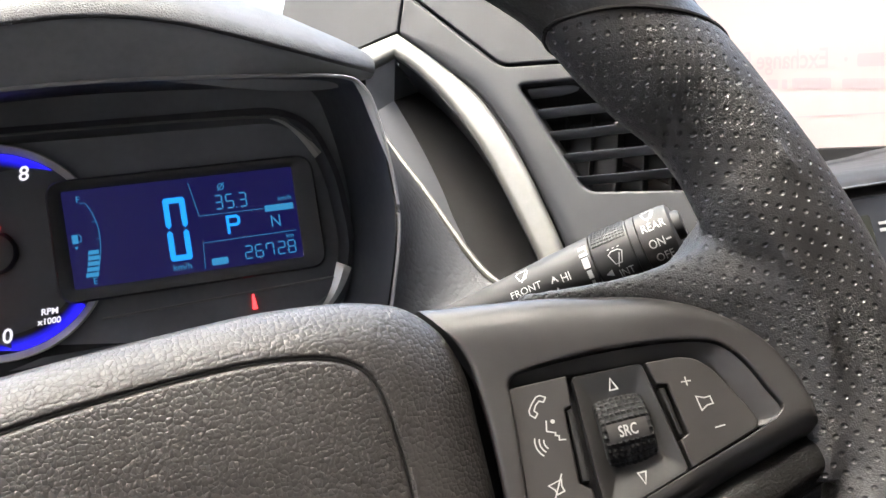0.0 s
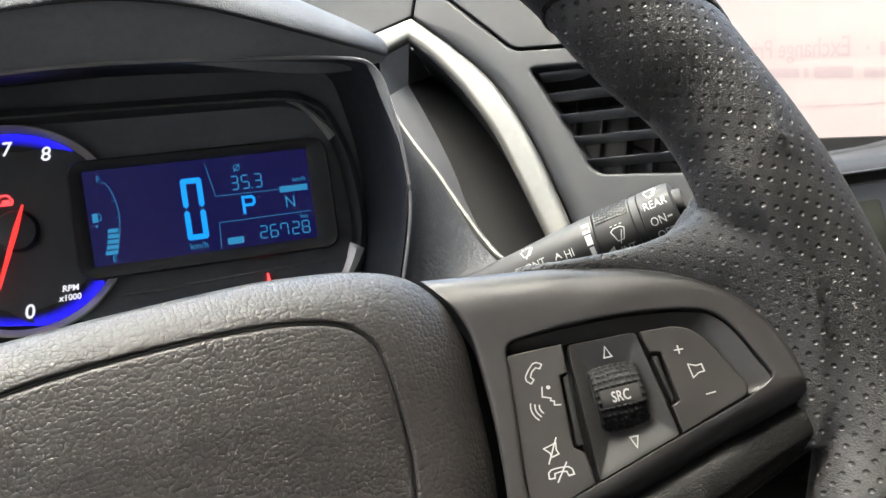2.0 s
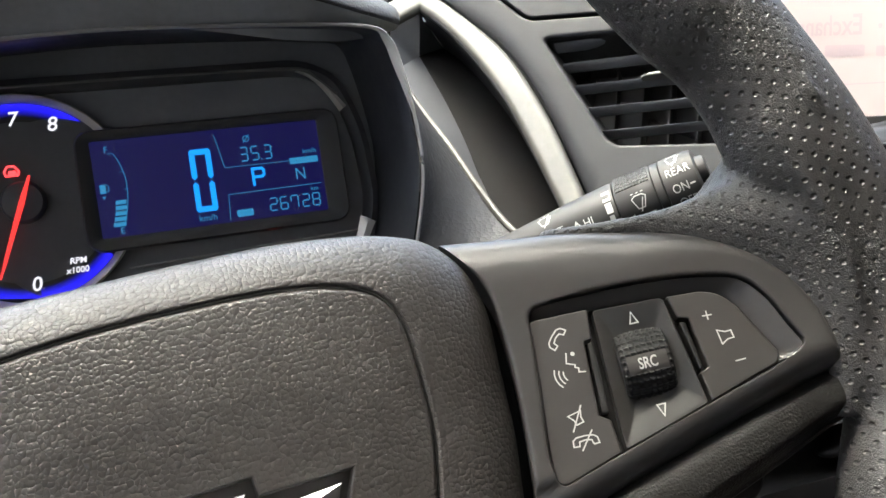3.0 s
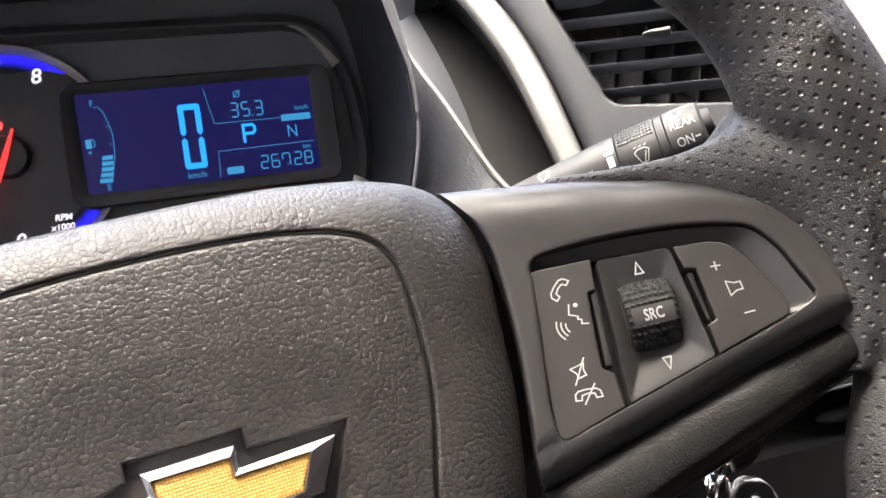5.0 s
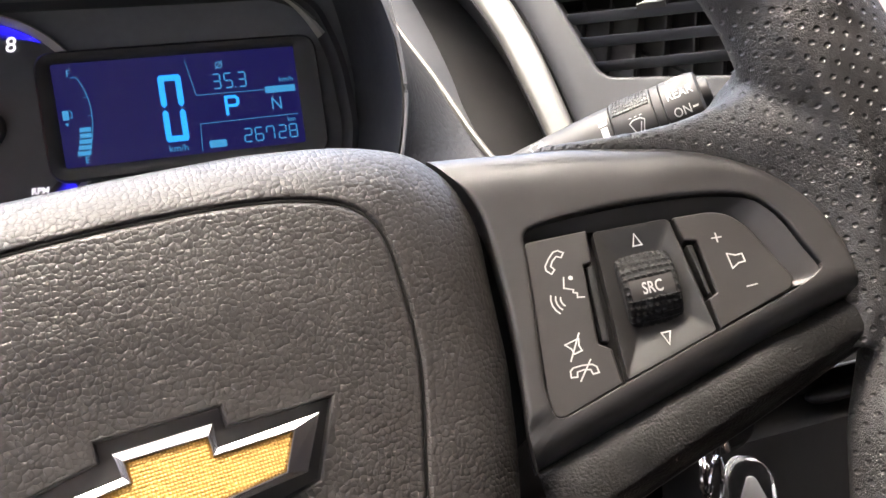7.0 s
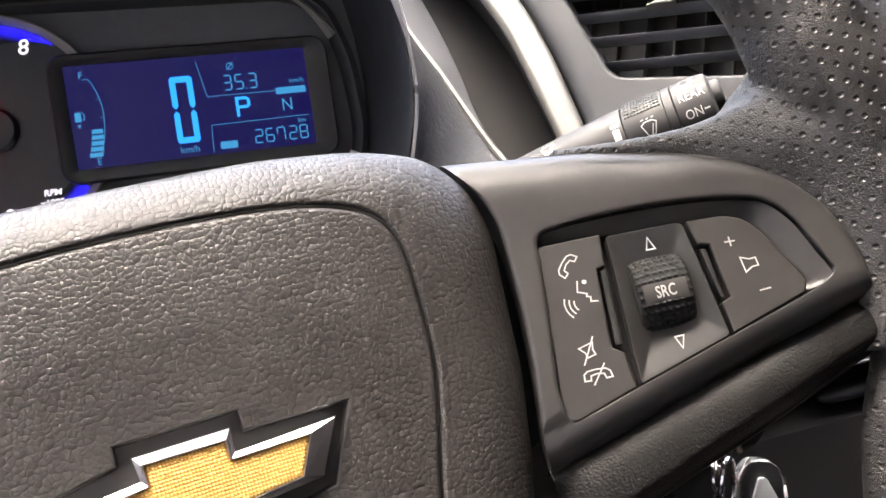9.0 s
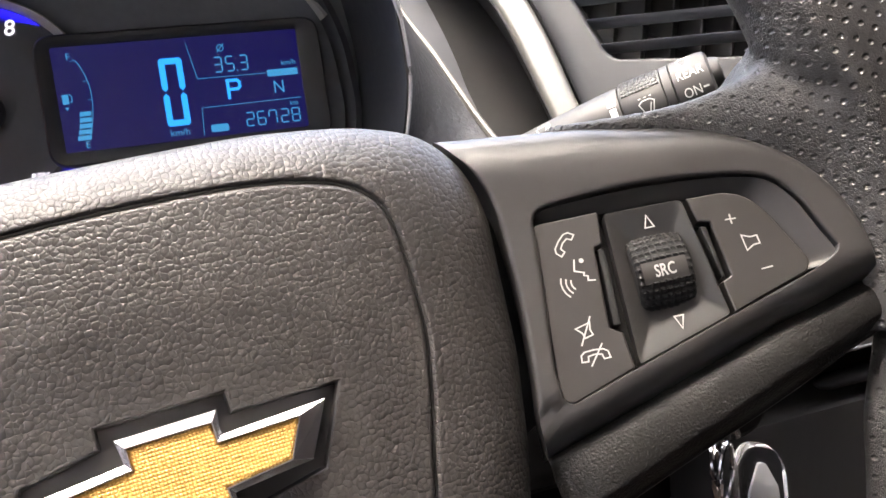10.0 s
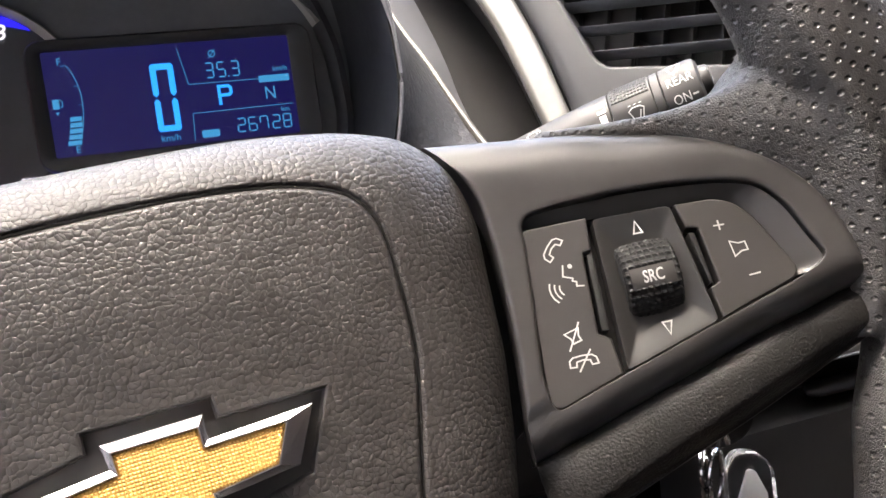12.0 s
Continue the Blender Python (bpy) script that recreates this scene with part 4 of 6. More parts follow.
def dial_glow():
    """Blue backlight, strongest at the dial's rim."""
    m = glowing("dial_backlight", (0.012, 0.008, 0.80), 0.3)
    vec = coords(m, 1.0)
    dist = m.node_tree.nodes.new("ShaderNodeVectorMath")
    dist.operation = "DISTANCE"
    wire(m, vec, dist.inputs[0])
    dist.inputs[1].default_value = (TC[0] * MM, TC[1] * MM, -0.0104)
    wire(m, ramp(m, dist.outputs["Value"], 0.0415, 0.0480, 0.0, 0.14), bsdf(m).inputs["Emission Strength"])
    return m


DIAL_GLOW = dial_glow()
flat("dial_glow", glow_band(), DIAL_GLOW, tach, "blue lit dial edge")
flat("dial_glow", loft([[((TC[0] + r * math.cos(radians(a))) * MM, (TC[1] + r * math.sin(radians(a))) * MM, -0.0103) for a in np.linspace(-88, -40, 24)] for r in (40, 48.3)], closed=False), DIAL_GLOW, tach, "blue lit dial edge")
GREY_RING = material("grey_ring", (0.46, 0.45, 0.41), 0.42, 0.1)
part("dial_ring", loft([[((TC[0] + r * math.cos(a)) * MM, (TC[1] + r * math.sin(a)) * MM, h) for a in np.linspace(0, 2 * math.pi, 97)] for r, h in ((48.6, -0.0105), (48.8, -0.0085), (51.6, -0.0046), (52.2, -0.0050), (52.6, -0.011))], closed=False), GREY_RING, tach, "smoked metal dial ring")
for k in range(9):
    a = radians(270 - 25.75 * k)
    x, y = TC[0] + 40.5 * math.cos(a), TC[1] + 40.5 * math.sin(a)
    flat("numeral", words(str(k), 0.0098, x * MM, y * MM, -0.0100, shear=0.18, bold=0.00012), NUMERAL, tach)
flat("dial_marking", merge(words("RPM", 0.0042, -27.6 * MM, -31.0 * MM, -0.0100, shear=0.15, bold=0.0001), words("x1000", 0.0042, -28.4 * MM, -35.6 * MM, -0.0100, shear=0.15, bold=0.0001)), NUMERAL, tach)
flat("warning_light", merge(stroke(mm([(-54, 14), (-48.6, 14), (-48.0, 16.0), (-50.0, 18.6), (-53.0, 18.6), (-54.6, 16)]), 0.0009, -0.0100, closed=True), polygon(mm([(-53, 14.6), (-49, 14.6), (-49.4, 16.4), (-52.6, 16.4)]), -0.0100)), RED_PRINT, tach, "lit red warning symbol")


def needle_mesh():
    a = radians(248.0)
    d = np.array([math.cos(a), math.sin(a)])
    m = np.array([-d[1], d[0]])
    rings = []
    for t, w in ((-13.0, 0.6), (0, 1.35), (30, 0.85), (38.5, 0.45)):
        c = TC + d * t
        rings.append([((c + m * w)[0] * MM, (c + m * w)[1] * MM, -0.0026), (c[0] * MM, c[1] * MM, -0.0014), ((c - m * w)[0] * MM, (c - m * w)[1] * MM, -0.0026), (c[0] * MM, c[1] * MM, -0.0034)])
    return loft(rings, True, True, True)


part("needle", mesh_of("needle", *needle_mesh(), NEEDLE, smooth=False), NEEDLE, tach, "red needle")
part("needle_hub", turned([(-0.0108, 0.0105), (-0.0065, 0.0102), (-0.0040, 0.0090), (-0.0032, 0.006), (-0.0030, 0.0004)], Matrix.Translation((TC[0] * MM, TC[1] * MM, 0)), 40), INNER, tach, "black needle hub")

# display
LCD_OUT = rounded(mm([(-21.5, 30.6), (109.5, 30.6), (109.8, -29.2), (-21.8, -29.2)]), 0.009, 6)
LCD_MID = rounded(mm([(-17.6, 27.4), (102.5, 27.4), (102.8, -25.2), (-17.6, -25.2)]), 0.006, 6)
LCD_WIN = rounded(mm([(-14.4, 25.2), (98.4, 25.2), (98.4, -22.6), (-14.4, -22.6)]), 0.0012, 6)


def lcd_bezel():
    rings = []
    for pts, h in ((LCD_OUT, -0.012), (LCD_OUT, 0.0012), (inset(LCD_OUT, 0.0010), 0.0026), (inset(LCD_OUT, 0.0026), 0.0022), (LCD_MID, 0.0020), (LCD_WIN, 0.0002), (LCD_WIN, -0.001)):
        rings.append([(p[0], p[1], h) for p in pts])
    return loft(rings)


lcd = part("display", lcd_bezel(), FRAME_BLACK, cluster, "rectangular blue driver display in black frame")
flat("display_pane", polygon(LCD_WIN, -0.0004), LCD_BLUE, lcd, "lit dark blue display pane")

SEG = {"0": "abcdef", "1": "bc", "2": "abged", "3": "abgcd", "4": "fgbc", "5": "afgcd", "6": "afgedc", "7": "abcf", "8": "abcdefg", "9": "abcdfg", "P": "abgef"}


def seven(ch, x, y, w, h, t, lean=0.0):
    """One seven-segment character, its lower left at (x, y), in mm."""
    g = t * 0.14
    out = []

    def bar(p, q, horizontal):
        if horizontal:
            pts = [(p[0] + g, p[1]), (p[0] + g + t / 2, p[1] + t / 2), (q[0] - g - t / 2, q[1] + t / 2), (q[0] - g, q[1]), (q[0] - g - t / 2, q[1] - t / 2), (p[0] + g + t / 2, p[1] - t / 2)]
        else:
            pts = [(p[0], p[1] + g), (p[0] + t / 2, p[1] + g + t / 2), (q[0] + t / 2, q[1] - g - t / 2), (q[0], q[1] - g), (q[0] - t / 2, q[1] - g - t / 2), (p[0] - t / 2, p[1] + g + t / 2)]
        out.append(([((x + a + lean * b) * MM, (y + b) * MM, 0.0) for a, b in pts], [list(range(6))]))

    l, r, b0, m0, t0 = t / 2, w - t / 2, t / 2, h / 2, h - t / 2
    for s in SEG[ch]:
        if s == "a":
            bar((l, t0), (r, t0), True)
        if s == "g":
            bar((l, m0), (r, m0), True)
        if s == "d":
            bar((l, b0), (r, b0), True)
        if s == "f":
            bar((l, m0), (l, t0), False)
        if s == "b":
            bar((r, m0), (r, t0), False)
        if s == "e":
            bar((l, b0), (l, m0), False)
        if s == "c":
            bar((r, b0), (r, m0), False)
    return merge(*out)


def big_zero():
    """Two U-shaped halves with pointed ends."""
    up = [(31.6, 2.2), (33.0, 0.7), (34.4, 2.2), (34.4, 13.3), (39.6, 13.3), (39.6, 2.2), (41.0, 0.7), (42.4, 2.2), (42.4, 15.0), (41.4, 16.2), (32.6, 16.2), (31.6, 15.0)]
    return merge(polygon(mm(up), 0.0), polygon(mm([(x, -y + 0.6) for x, y in up]), 0.0))


def lift(data, h):
    return [(v[0], v[1], v[2] + h) for v in data[0]], data[1]


LH = 0.0
flat("speed_digit", lift(big_zero(), LH), LCD_ON, lcd, "bright blue zero")
flat("gear_letter", lift(merge(stroke(mm([(62.0, -5.6), (62.0, 3.2), (66.6, 3.2), (67.6, 2.2), (67.6, 0.0), (66.6, -1.0), (62.2, -1.0)]), 0.0015, 0)), LH), LCD_ON, lcd, "bright blue letter P")
flat("gear_letter", lift(words("N", 0.0088, 86.4 * MM, -2.2 * MM, 0, squeeze=0.86), LH), LCD_DIM, lcd, "blue letter N")
average = [seven("3", 56.8, 7.4, 4.2, 7.6, 0.72), seven("5", 62.4, 7.4, 4.2, 7.6, 0.72), polygon(mm([(67.3, 7.4), (68.0, 7.4), (68.0, 8.1), (67.3, 8.1)]), 0), seven("3", 69.0, 7.4, 4.2, 7.6, 0.72)]
for piece in average:
    flat("average_digit", lift(piece, LH), LCD_DIM, lcd, "blue digit")
flat("average_symbol", lift(merge(stroke([((61.0 + 1.5 * math.cos(a)) * MM, (19.0 + 1.5 * math.sin(a)) * MM) for a in (2 * math.pi * k / 20 for k in range(20))], 0.0004, 0, closed=True), stroke(mm([(59.2, 17.0), (62.8, 21.0)]), 0.0004, 0)), LH), LCD_DIM, lcd)
odo = [seven(c, x, -19.6, 4.3, 7.0, 0.66) for c, x in zip("26728", (68.2, 73.6, 79.2, 85.2, 90.6))]
for piece in odo:
    flat("odometer_digit", lift(piece, LH), LCD_DIM, lcd, "blue digit")
for text, size, x, y in (("km/h", 0.0046, 36.8, -18.8), ("km/h", 0.0036, 92.6, 9.4), ("km", 0.0034, 92.6, -10.4)):
    flat("unit_label", lift(words(text, size, x * MM, y * MM, 0), LH), LCD_DIM, lcd, "blue lettering")
for x0, y0, x1, y1, r in ((81.6, 3.3, 96.6, 6.6, 0.0004), (51.2, -20.4, 59.6, -16.8, 0.0010)):
    flat("display_bar", lift(polygon(rounded(mm([(x0, y0), (x1, y0), (x1, y1), (x0, y1)]), r), 0), LH), LCD_DIM, lcd, "blue bar")
for line in ([(45.2, 22.6), (48.4, 5.4), (81.0, 5.2)], [(47.6, -21.6), (48.4, -8.4), (96.4, -8.0)]):
    flat("display_rule", lift(stroke(mm(line), 0.00028, 0), LH), LCD_DIM, lcd)
fuel_arc = spline(mm([(-6.6, 18.4), (-4.0, 18.2), (-1.2, 12.0), (0.3, 4.0), (-0.4, -6.0), (-2.4, -14.0), (-4.4, -17.4)]), 6)
fuel = [stroke(fuel_arc, 0.00032, 0), stroke(mm([(-2.6, 9.0), (-0.6, 9.2)]), 0.00032, 0), stroke(mm([(-1.6, 0.6), (0.3, 0.6)]), 0.00032, 0)]
for k in range(5):
    y0 = -4.6 - 2.7 * k
    s = -0.55 * k * k * 0.16
    flat("fuel_bar", lift(polygon(mm([(-5.9 + s - 0.25 * k, y0), (-1.0 + s, y0), (-1.2 + s, y0 - 2.1), (-6.3 + s - 0.25 * k, y0 - 2.1)]), 0), LH), LCD_DIM, lcd, "blue fuel bar")
for text, x, y in (("F", -7.2, 20.4), ("E", -4.6, -19.8)):
    flat("fuel_letter", lift(words(text, 0.0045, x * MM, y * MM, 0), LH), LCD_DIM, lcd, "blue letter")
pump = [polygon(mm([(-12.4, -0.6), (-9.6, -0.6), (-9.6, 3.8), (-12.4, 3.8)]), 0), stroke(mm([(-9.2, 0.4), (-8.4, 0.2), (-8.2, 2.6), (-9.2, 3.8)]), 0.0004, 0), polygon(mm([(-11.8, -2.0), (-10.0, -2.0), (-10.9, -3.6)]), 0)]
flat("fuel_scale", lift(merge(*fuel), LH), LCD_DIM, lcd, "blue fuel scale")
flat("fuel_symbol", lift(merge(*pump), LH), LCD_DIM, lcd, "blue pump symbol")
flat("warning_light", polygon(mm([(69.4, -46), (72.2, -46), (71.2, -38.0), (70.2, -38.0)]), -0.0105), RED_PRINT, cluster, "lit red warning lamp")

# ---- dashboard ----
dash = empty("dashboard", pose(0.2, 0.6, 1.0), "dark grey moulded dashboard with silver trim and grained hood", "dashboard")
DASH_INV = dash.matrix_world.inverted()


def at(p):
    q = DASH_INV @ Vector(p)
    return (q.x, q.y, q.z)


def put(data):
    return ([at(v) for v in data[0]], *data[1:])


# binnacle mouth: closed outline in x and z at a given depth
MOUTH = [(0, 1153), (70, 1150.5), (112, 1147.5), (124.5, 1141), (130, 1126), (134.6, 1101), (136.2, 1076), (131, 1046), (124, 1024), (108, 1008), (60, 1000), (0, 998)]
MOUTH = spline([(x * MM, z * MM) for x, z in MOUTH] + [(-x * MM, z * MM) for x, z in MOUTH[-2:0:-1]], 6, closed=True)


def mouth_depth(p):
    return 0.420 - 0.20 * (p[1] - 1.10) * -0.2


def ring_at(pts, y):
    return [(p[0], y(p) if callable(y) else y, p[1]) for p in pts]


BACK = inset(MOUTH, 0.006)
part("binnacle", put(loft([ring_at(inset(MOUTH, 0.0012), 0.4205), ring_at(inset(MOUTH, 0.0022), 0.424), ring_at(inset(MOUTH, 0.003), 0.44), ring_at(BACK, lambda p: 0.486 + 0.21 * (p[1] - 1.0775))])), GLOSS, dash, "gloss black binnacle wall")
# grey stands for the bright reflection along the black edge
LIP = material("edge_highlight", (0.22, 0.22, 0.225), 0.3)
corner = [q for q in MOUTH if q[0] > 0.108 and 1.096 < q[1] < 1.1485]
corner.sort(key=lambda q: -q[1])


def corner_flare():
    """The edge's bright glint, built as a pale ribbon widening round the upper corner."""
    rows = []
    P = spline(corner, 3)
    for i, q in enumerate(P):
        f = i / (len(P) - 1)
        a, b = P[max(0, i - 1)], P[min(len(P) - 1, i + 1)]
        t = (b - a) / np.linalg.norm(b - a)
        w = 0.0034 * math.sin(math.pi * f) ** 1.2 + 0.0002
        side = np.array((t[1], -t[0]))
        side = -side if side[0] + side[1] > 0 else side
        rows.append([(q[0], 0.4158, q[1]), (q[0] + side[0] * w * 0.5, 0.4163 + 0.3 * w, q[1] + side[1] * w * 0.5), (q[0] + side[0] * w, 0.4170 + 0.9 * w, q[1] + side[1] * w)])
    return loft(rows, closed=False)


part("binnacle_glint", put(corner_flare()), material("glint_edge", (0.62, 0.63, 0.62), 0.25, 0.5), dash, "bright ribbon standing in for the glint on the binnacle corner")
part("binnacle_lip", put(tube(ring_at(inset(MOUTH, 0.0004), 0.4172), 0.0009, 8, closed=True)), LIP, dash, "black binnacle edge with its highlight put in the colour")

# hood over the binnacle
HOOD_LIP = [(-140, 440, 1149), (-128, 428, 1152), (-112, 414, 1156.5), (-88, 405, 1162.5), (-45, 400, 1173.5), (0, 399, 1178), (40, 400, 1174), (86, 407, 1161), (112, 418, 1153.5), (128, 430, 1149.5), (137, 441, 1147.5)]
HOOD_LIP = spline(HOOD_LIP, 6)


def hood_rows():
    rows = []
    for i, p in enumerate(HOOD_LIP):
        side = p[0] / 140
        k = max(0.0, 1 - abs(side) ** 2.5)
        x, y, z = p
        sx = np.sign(side) * abs(side) ** 3
        row = [(x - 3 * sx, y + 22 + 0 * k, z - 3 - 22 * k), (x - 1.0 * sx, y + 5, z - 3), (x, y + 0.5, z - 0.8), (x + 0.5 * sx, y, z + 1.5), (x + 1.5 * sx, y + 4, z + 5 + 2 * k),
               (x + 2.5 * sx, y + 16, z + 9 + 5 * k), (x + 3 * sx, y + 40, z + 12 + 12 * k), (x + 3 * sx, y + 75, z + 9 + 16 * k), (x + 3 * sx, y + 140, z - 4 + 14 * k)]
        rows.append([np.array(q) * MM for q in row])
    return rows


rows = hood_rows()
part("hood", put(loft([spline(r[2:], 4) for r in rows], closed=False)), DASH_GRAIN, dash, "grained grey instrument hood")
part("hood_lining", put(loft([spline(r[:3], 3) for r in rows], closed=False)), HOOD_LIFTED, dash, "matt dark lining under the hood, lightened in its colour for missing light")

# sloping fascia: plane facing the driver and up
FP = Vector((0.2358, 0.4121, 1.0848))
FNORM = Vector((-0.58245, -0.64717, 0.49185))
FU = Vector((0.74329, -0.66896, 0.0))
FV = Vector((0.32903, 0.36559, 0.87068))


def on_fascia(u, v, h):
    return at(FP + FU * u + FV * v + FNORM * h)


def fascia_place(u, v, h=0.0):
    return FP + FU * (u * MM) + FV * (v * MM) + FNORM * (h * MM)


CH_OUT = spline(mm([(-117.5, 95.4), (-100, 82.5), (-84, 70), (-66, 54.5), (-52, 38), (-40.7, 21.8), (-30.5, 5), (-20.8, -13), (-11, -32), (-3, -50)]), 6)
CH_IN = spline(mm([(-117.2, 80.2), (-105, 71.5), (-93, 61), (-80, 47.5), (-67, 32), (-55, 15.5), (-42.6, -5), (-31, -25), (-22, -41), (-15, -56)]), 6)
strip = rounded([np.array((-0.1420, 0.0865))] + CH_OUT + CH_IN[::-1] + [np.array((-0.1345, 0.0715))], 0.0)
weighted(part("trim_strip", slab(strip, 0.0034, -0.006, 0.0042, 7, mp=on_fascia, drop=lambda p: 0.0040), SILVER, dash, "satin silver trim strip"))
part("trim_edge", put(tube([fascia_place(p[0] / MM + 1.0, p[1] / MM + 0.6, 0.4) for p in CH_IN[4:]], 0.0012, 8)), GLOSS, dash)

VENT_HOLE = rounded(mm([(-41, 57.5), (66, 60), (80, -5.5), (4, -5.5), (-2, -1.5)]), [0.004, 0.004, 0.006, 0.010, 0.008], 6)
right_edge = [p + np.array((0.0012, 0.0006)) for p in CH_OUT]
fascia_right = [np.array((-0.1172, 0.1400))] + [np.array((-0.1172, 0.0975))] + right_edge + [np.array((0.004, -0.075)), np.array((0.100, -0.075)), np.array((0.088, 0.030)), np.array((0.064, 0.080)), np.array((0.028, 0.140))]
LID = rounded(mm([(-112, 121), (-53.5, 72.6), (-49, 70.6), (60, 70.0), (28, 132), (-112, 132)]), [0.002, 0.004, 0.004, 0.004, 0.004, 0.002], 5)
LID_HOLE = inset(LID, -0.0011)




def fascia_round(p):
    """The panel rolls off towards the trim strip."""
    gap = min(math.hypot(p[0] - q[0], p[1] - q[1]) for q in right_edge)
    return 0.0016 + 0.0085 * eased(1 - gap / 0.004) * eased((0.098 - p[1]) / 0.03)


weighted(part("fascia_panel", slab(fascia_right, 0.0, -0.006, fascia_round, 7, drop=lambda p: 0.0012 + 0.30 * (fascia_round(p) - 0.0012), holes=[VENT_HOLE, LID_HOLE], hole_bevel=0.0022, mp=on_fascia), DASH, dash, "grey plastic fascia panel"))
weighted(part("storage_lid", slab(LID, 0.0002, -0.004, 0.0012, 4, mp=on_fascia), DASH, dash, "grey plastic storage lid"))
fascia_left = [np.array(p) * MM for p in ((-118.4, 97.4), (-118.4, 140), (-200, 140), (-200, 62), (-141.5, 88.3))]
weighted(part("fascia_panel", slab(fascia_left, 0.0, -0.006, 0.0010, 4, mp=on_fascia), DASH, dash, "grey plastic fascia panel"))
part("fascia_backing", slab([np.array(p) * MM for p in ((-119.6, 99), (-49, 64), (64, 66), (26, 138), (-119.6, 138))], -0.0045, -0.009, 0.0, 1, mp=on_fascia, back=True), DARK, dash)

# storage pocket: a V-shaped hollow beside the trim strip
TRIM_IN = spline([(-128, 42, 2), (-118.5, 30.8, 0), (-105.5, 15, -1), (-89, -3.5, -1), (-72, -24.5, -1), (-56, -43, -1), (-44, -53.5, 0), (-30, -60, 0)], 6)
VALLEY = spline([(-124, 62.5, -20), (-109, 41, -20), (-96, 21, -20), (-85.5, 3, -20), (-78.5, -10.5, -19), (-72, -21, -17), (-64, -33, -14), (-54, -46, -9), (-42, -57, -4), (-30, -62, -2)], 6)
inner_edge = spline([(p[0] / MM - 0.5, p[1] / MM - 0.3, -1) for p in CH_IN], 1)


def resample(pts, n):
    P = np.array(pts)
    d = np.r_[0, np.cumsum(np.linalg.norm(np.diff(P, axis=0), axis=1))]
    t = np.linspace(0, d[-1], n)
    return [np.array([np.interp(q, d, P[:, k]) for k in range(P.shape[1])]) for q in t]


trim_r, valley_r, inner_r = resample(TRIM_IN, 40), resample(VALLEY, 40), resample(inner_edge, 40)
place = lambda row: [fascia_place(*p) for p in row]
# one plastic: the lit walls are coloured grey, the shaded wall near black
part("pocket_wall", put(loft([place(trim_r), place(valley_r)], closed=False)), INNER, dash, "pocket wall, its lit side put in the grey")
part("pocket_wall", put(loft([place(valley_r), place([0.1 * a + 0.9 * b + np.array((0, 0, -38.0)) for a, b in zip(valley_r, inner_r)]), place(inner_r)], closed=False)), DARK, dash, "pocket wall, its shaded side put in the black")
part("pocket_wall", put(loft([place([inner_r[0], inner_r[0] + np.array((1.0, -3.0, -4.0))]), place([valley_r[0], 0.1 * valley_r[0] + 0.9 * inner_r[0] + np.array((0, 0, -38.0))])], closed=False)), INNER, dash)
part("pocket_wall", put(loft([place([(-136, 71, -1), (-128, 42, 1)]), place([(-117.2, 80.2, -1), (-124, 62.5, -20)])], closed=False)), INNER, dash)
# unseen plate added to stop light leaking in at the pocket's corner
part("leak_plate", put(([tuple(fascia_place(u, v, -46)) for u, v in ((-150, 96), (0, 96), (20, -75), (-150, -75))], [[0, 1, 2, 3]])), DEEP_SHADE, dash)
part("trim_line", put(tube(place(TRIM_IN), [0.0014 + 0.0008 * math.sin(math.pi * i / (len(TRIM_IN) - 1)) for i in range(len(TRIM_IN))], 8)), SILVER, dash, "thin silver trim line")

# grained cheek between binnacle and pocket
cheek_edge = resample([(p[0] + 0.0008, 0.4215, p[1]) for p in sorted([q for q in MOUTH if q[0] > 0.10 and 1.005 < q[1] < 1.143], key=lambda q: -q[1])], 30)
cheek_line = resample([tuple(fascia_place(p[0], p[1], p[2] - 0.6)) for p in TRIM_IN], 30)
mid_row = [0.5 * a + 0.5 * b + np.array((-0.003, -0.003, 0.002)) for a, b in zip(cheek_edge, cheek_line)]
cols = [spline([a, m, b], 6) for a, m, b in zip(cheek_edge, mid_row, cheek_line)]
part("cheek_panel", put(loft(cols, closed=False)), SIDE_GRAIN, dash, "grained dark grey cheek panel")

# top of the dashboard, running on to the windscreen
def dash_top(u, v):
    x = -0.52 + 1.64 * u
    y = 0.56 + 1.16 * v
    z = 1.150 + 0.030 * math.sin(math.pi * min(1, v * 1.3)) - 0.14 * v * v
    if x > 0.27:
        f = min(1, (x - 0.27) / 0.06)
        z = z * (1 - f) + f * 0.90
    return (x, y, z)


part("dash_top", put(sheet(dash_top, 60, 20)), DASH_DARK, dash, "grained dark grey dashboard top")
# unseen panel, added to keep windscreen light off the column
part("leak_panel", put(([(-0.50, 0.425, 0.985), (0.29, 0.425, 0.985), (0.29, 0.60, 1.0), (-0.50, 0.60, 1.0)], [[0, 1, 2, 3]])), DARK, dash, "unseen dark panel added to block light leaking under the dashboard")
part("dash_skirt", put(loft([[(-0.52, 0.56, 1.12), (-0.2, 0.56, 1.12), (0.12, 0.56, 1.12)], [(-0.52, 0.44, 1.02), (-0.2, 0.44, 1.02), (0.20, 0.46, 0.99)], [(-0.52, 0.42, 0.62), (-0.2, 0.42, 0.62), (0.28, 0.42, 0.62)]], closed=False)), DASH_DARK, dash, "dark lower dashboard")

# ---- air vent ----
vent = empty("air_vent", Matrix.Translation(FP), "black dashboard air vent with horizontal slats and chrome tab", "air vent")
VENT_INV = vent.matrix_world.inverted()


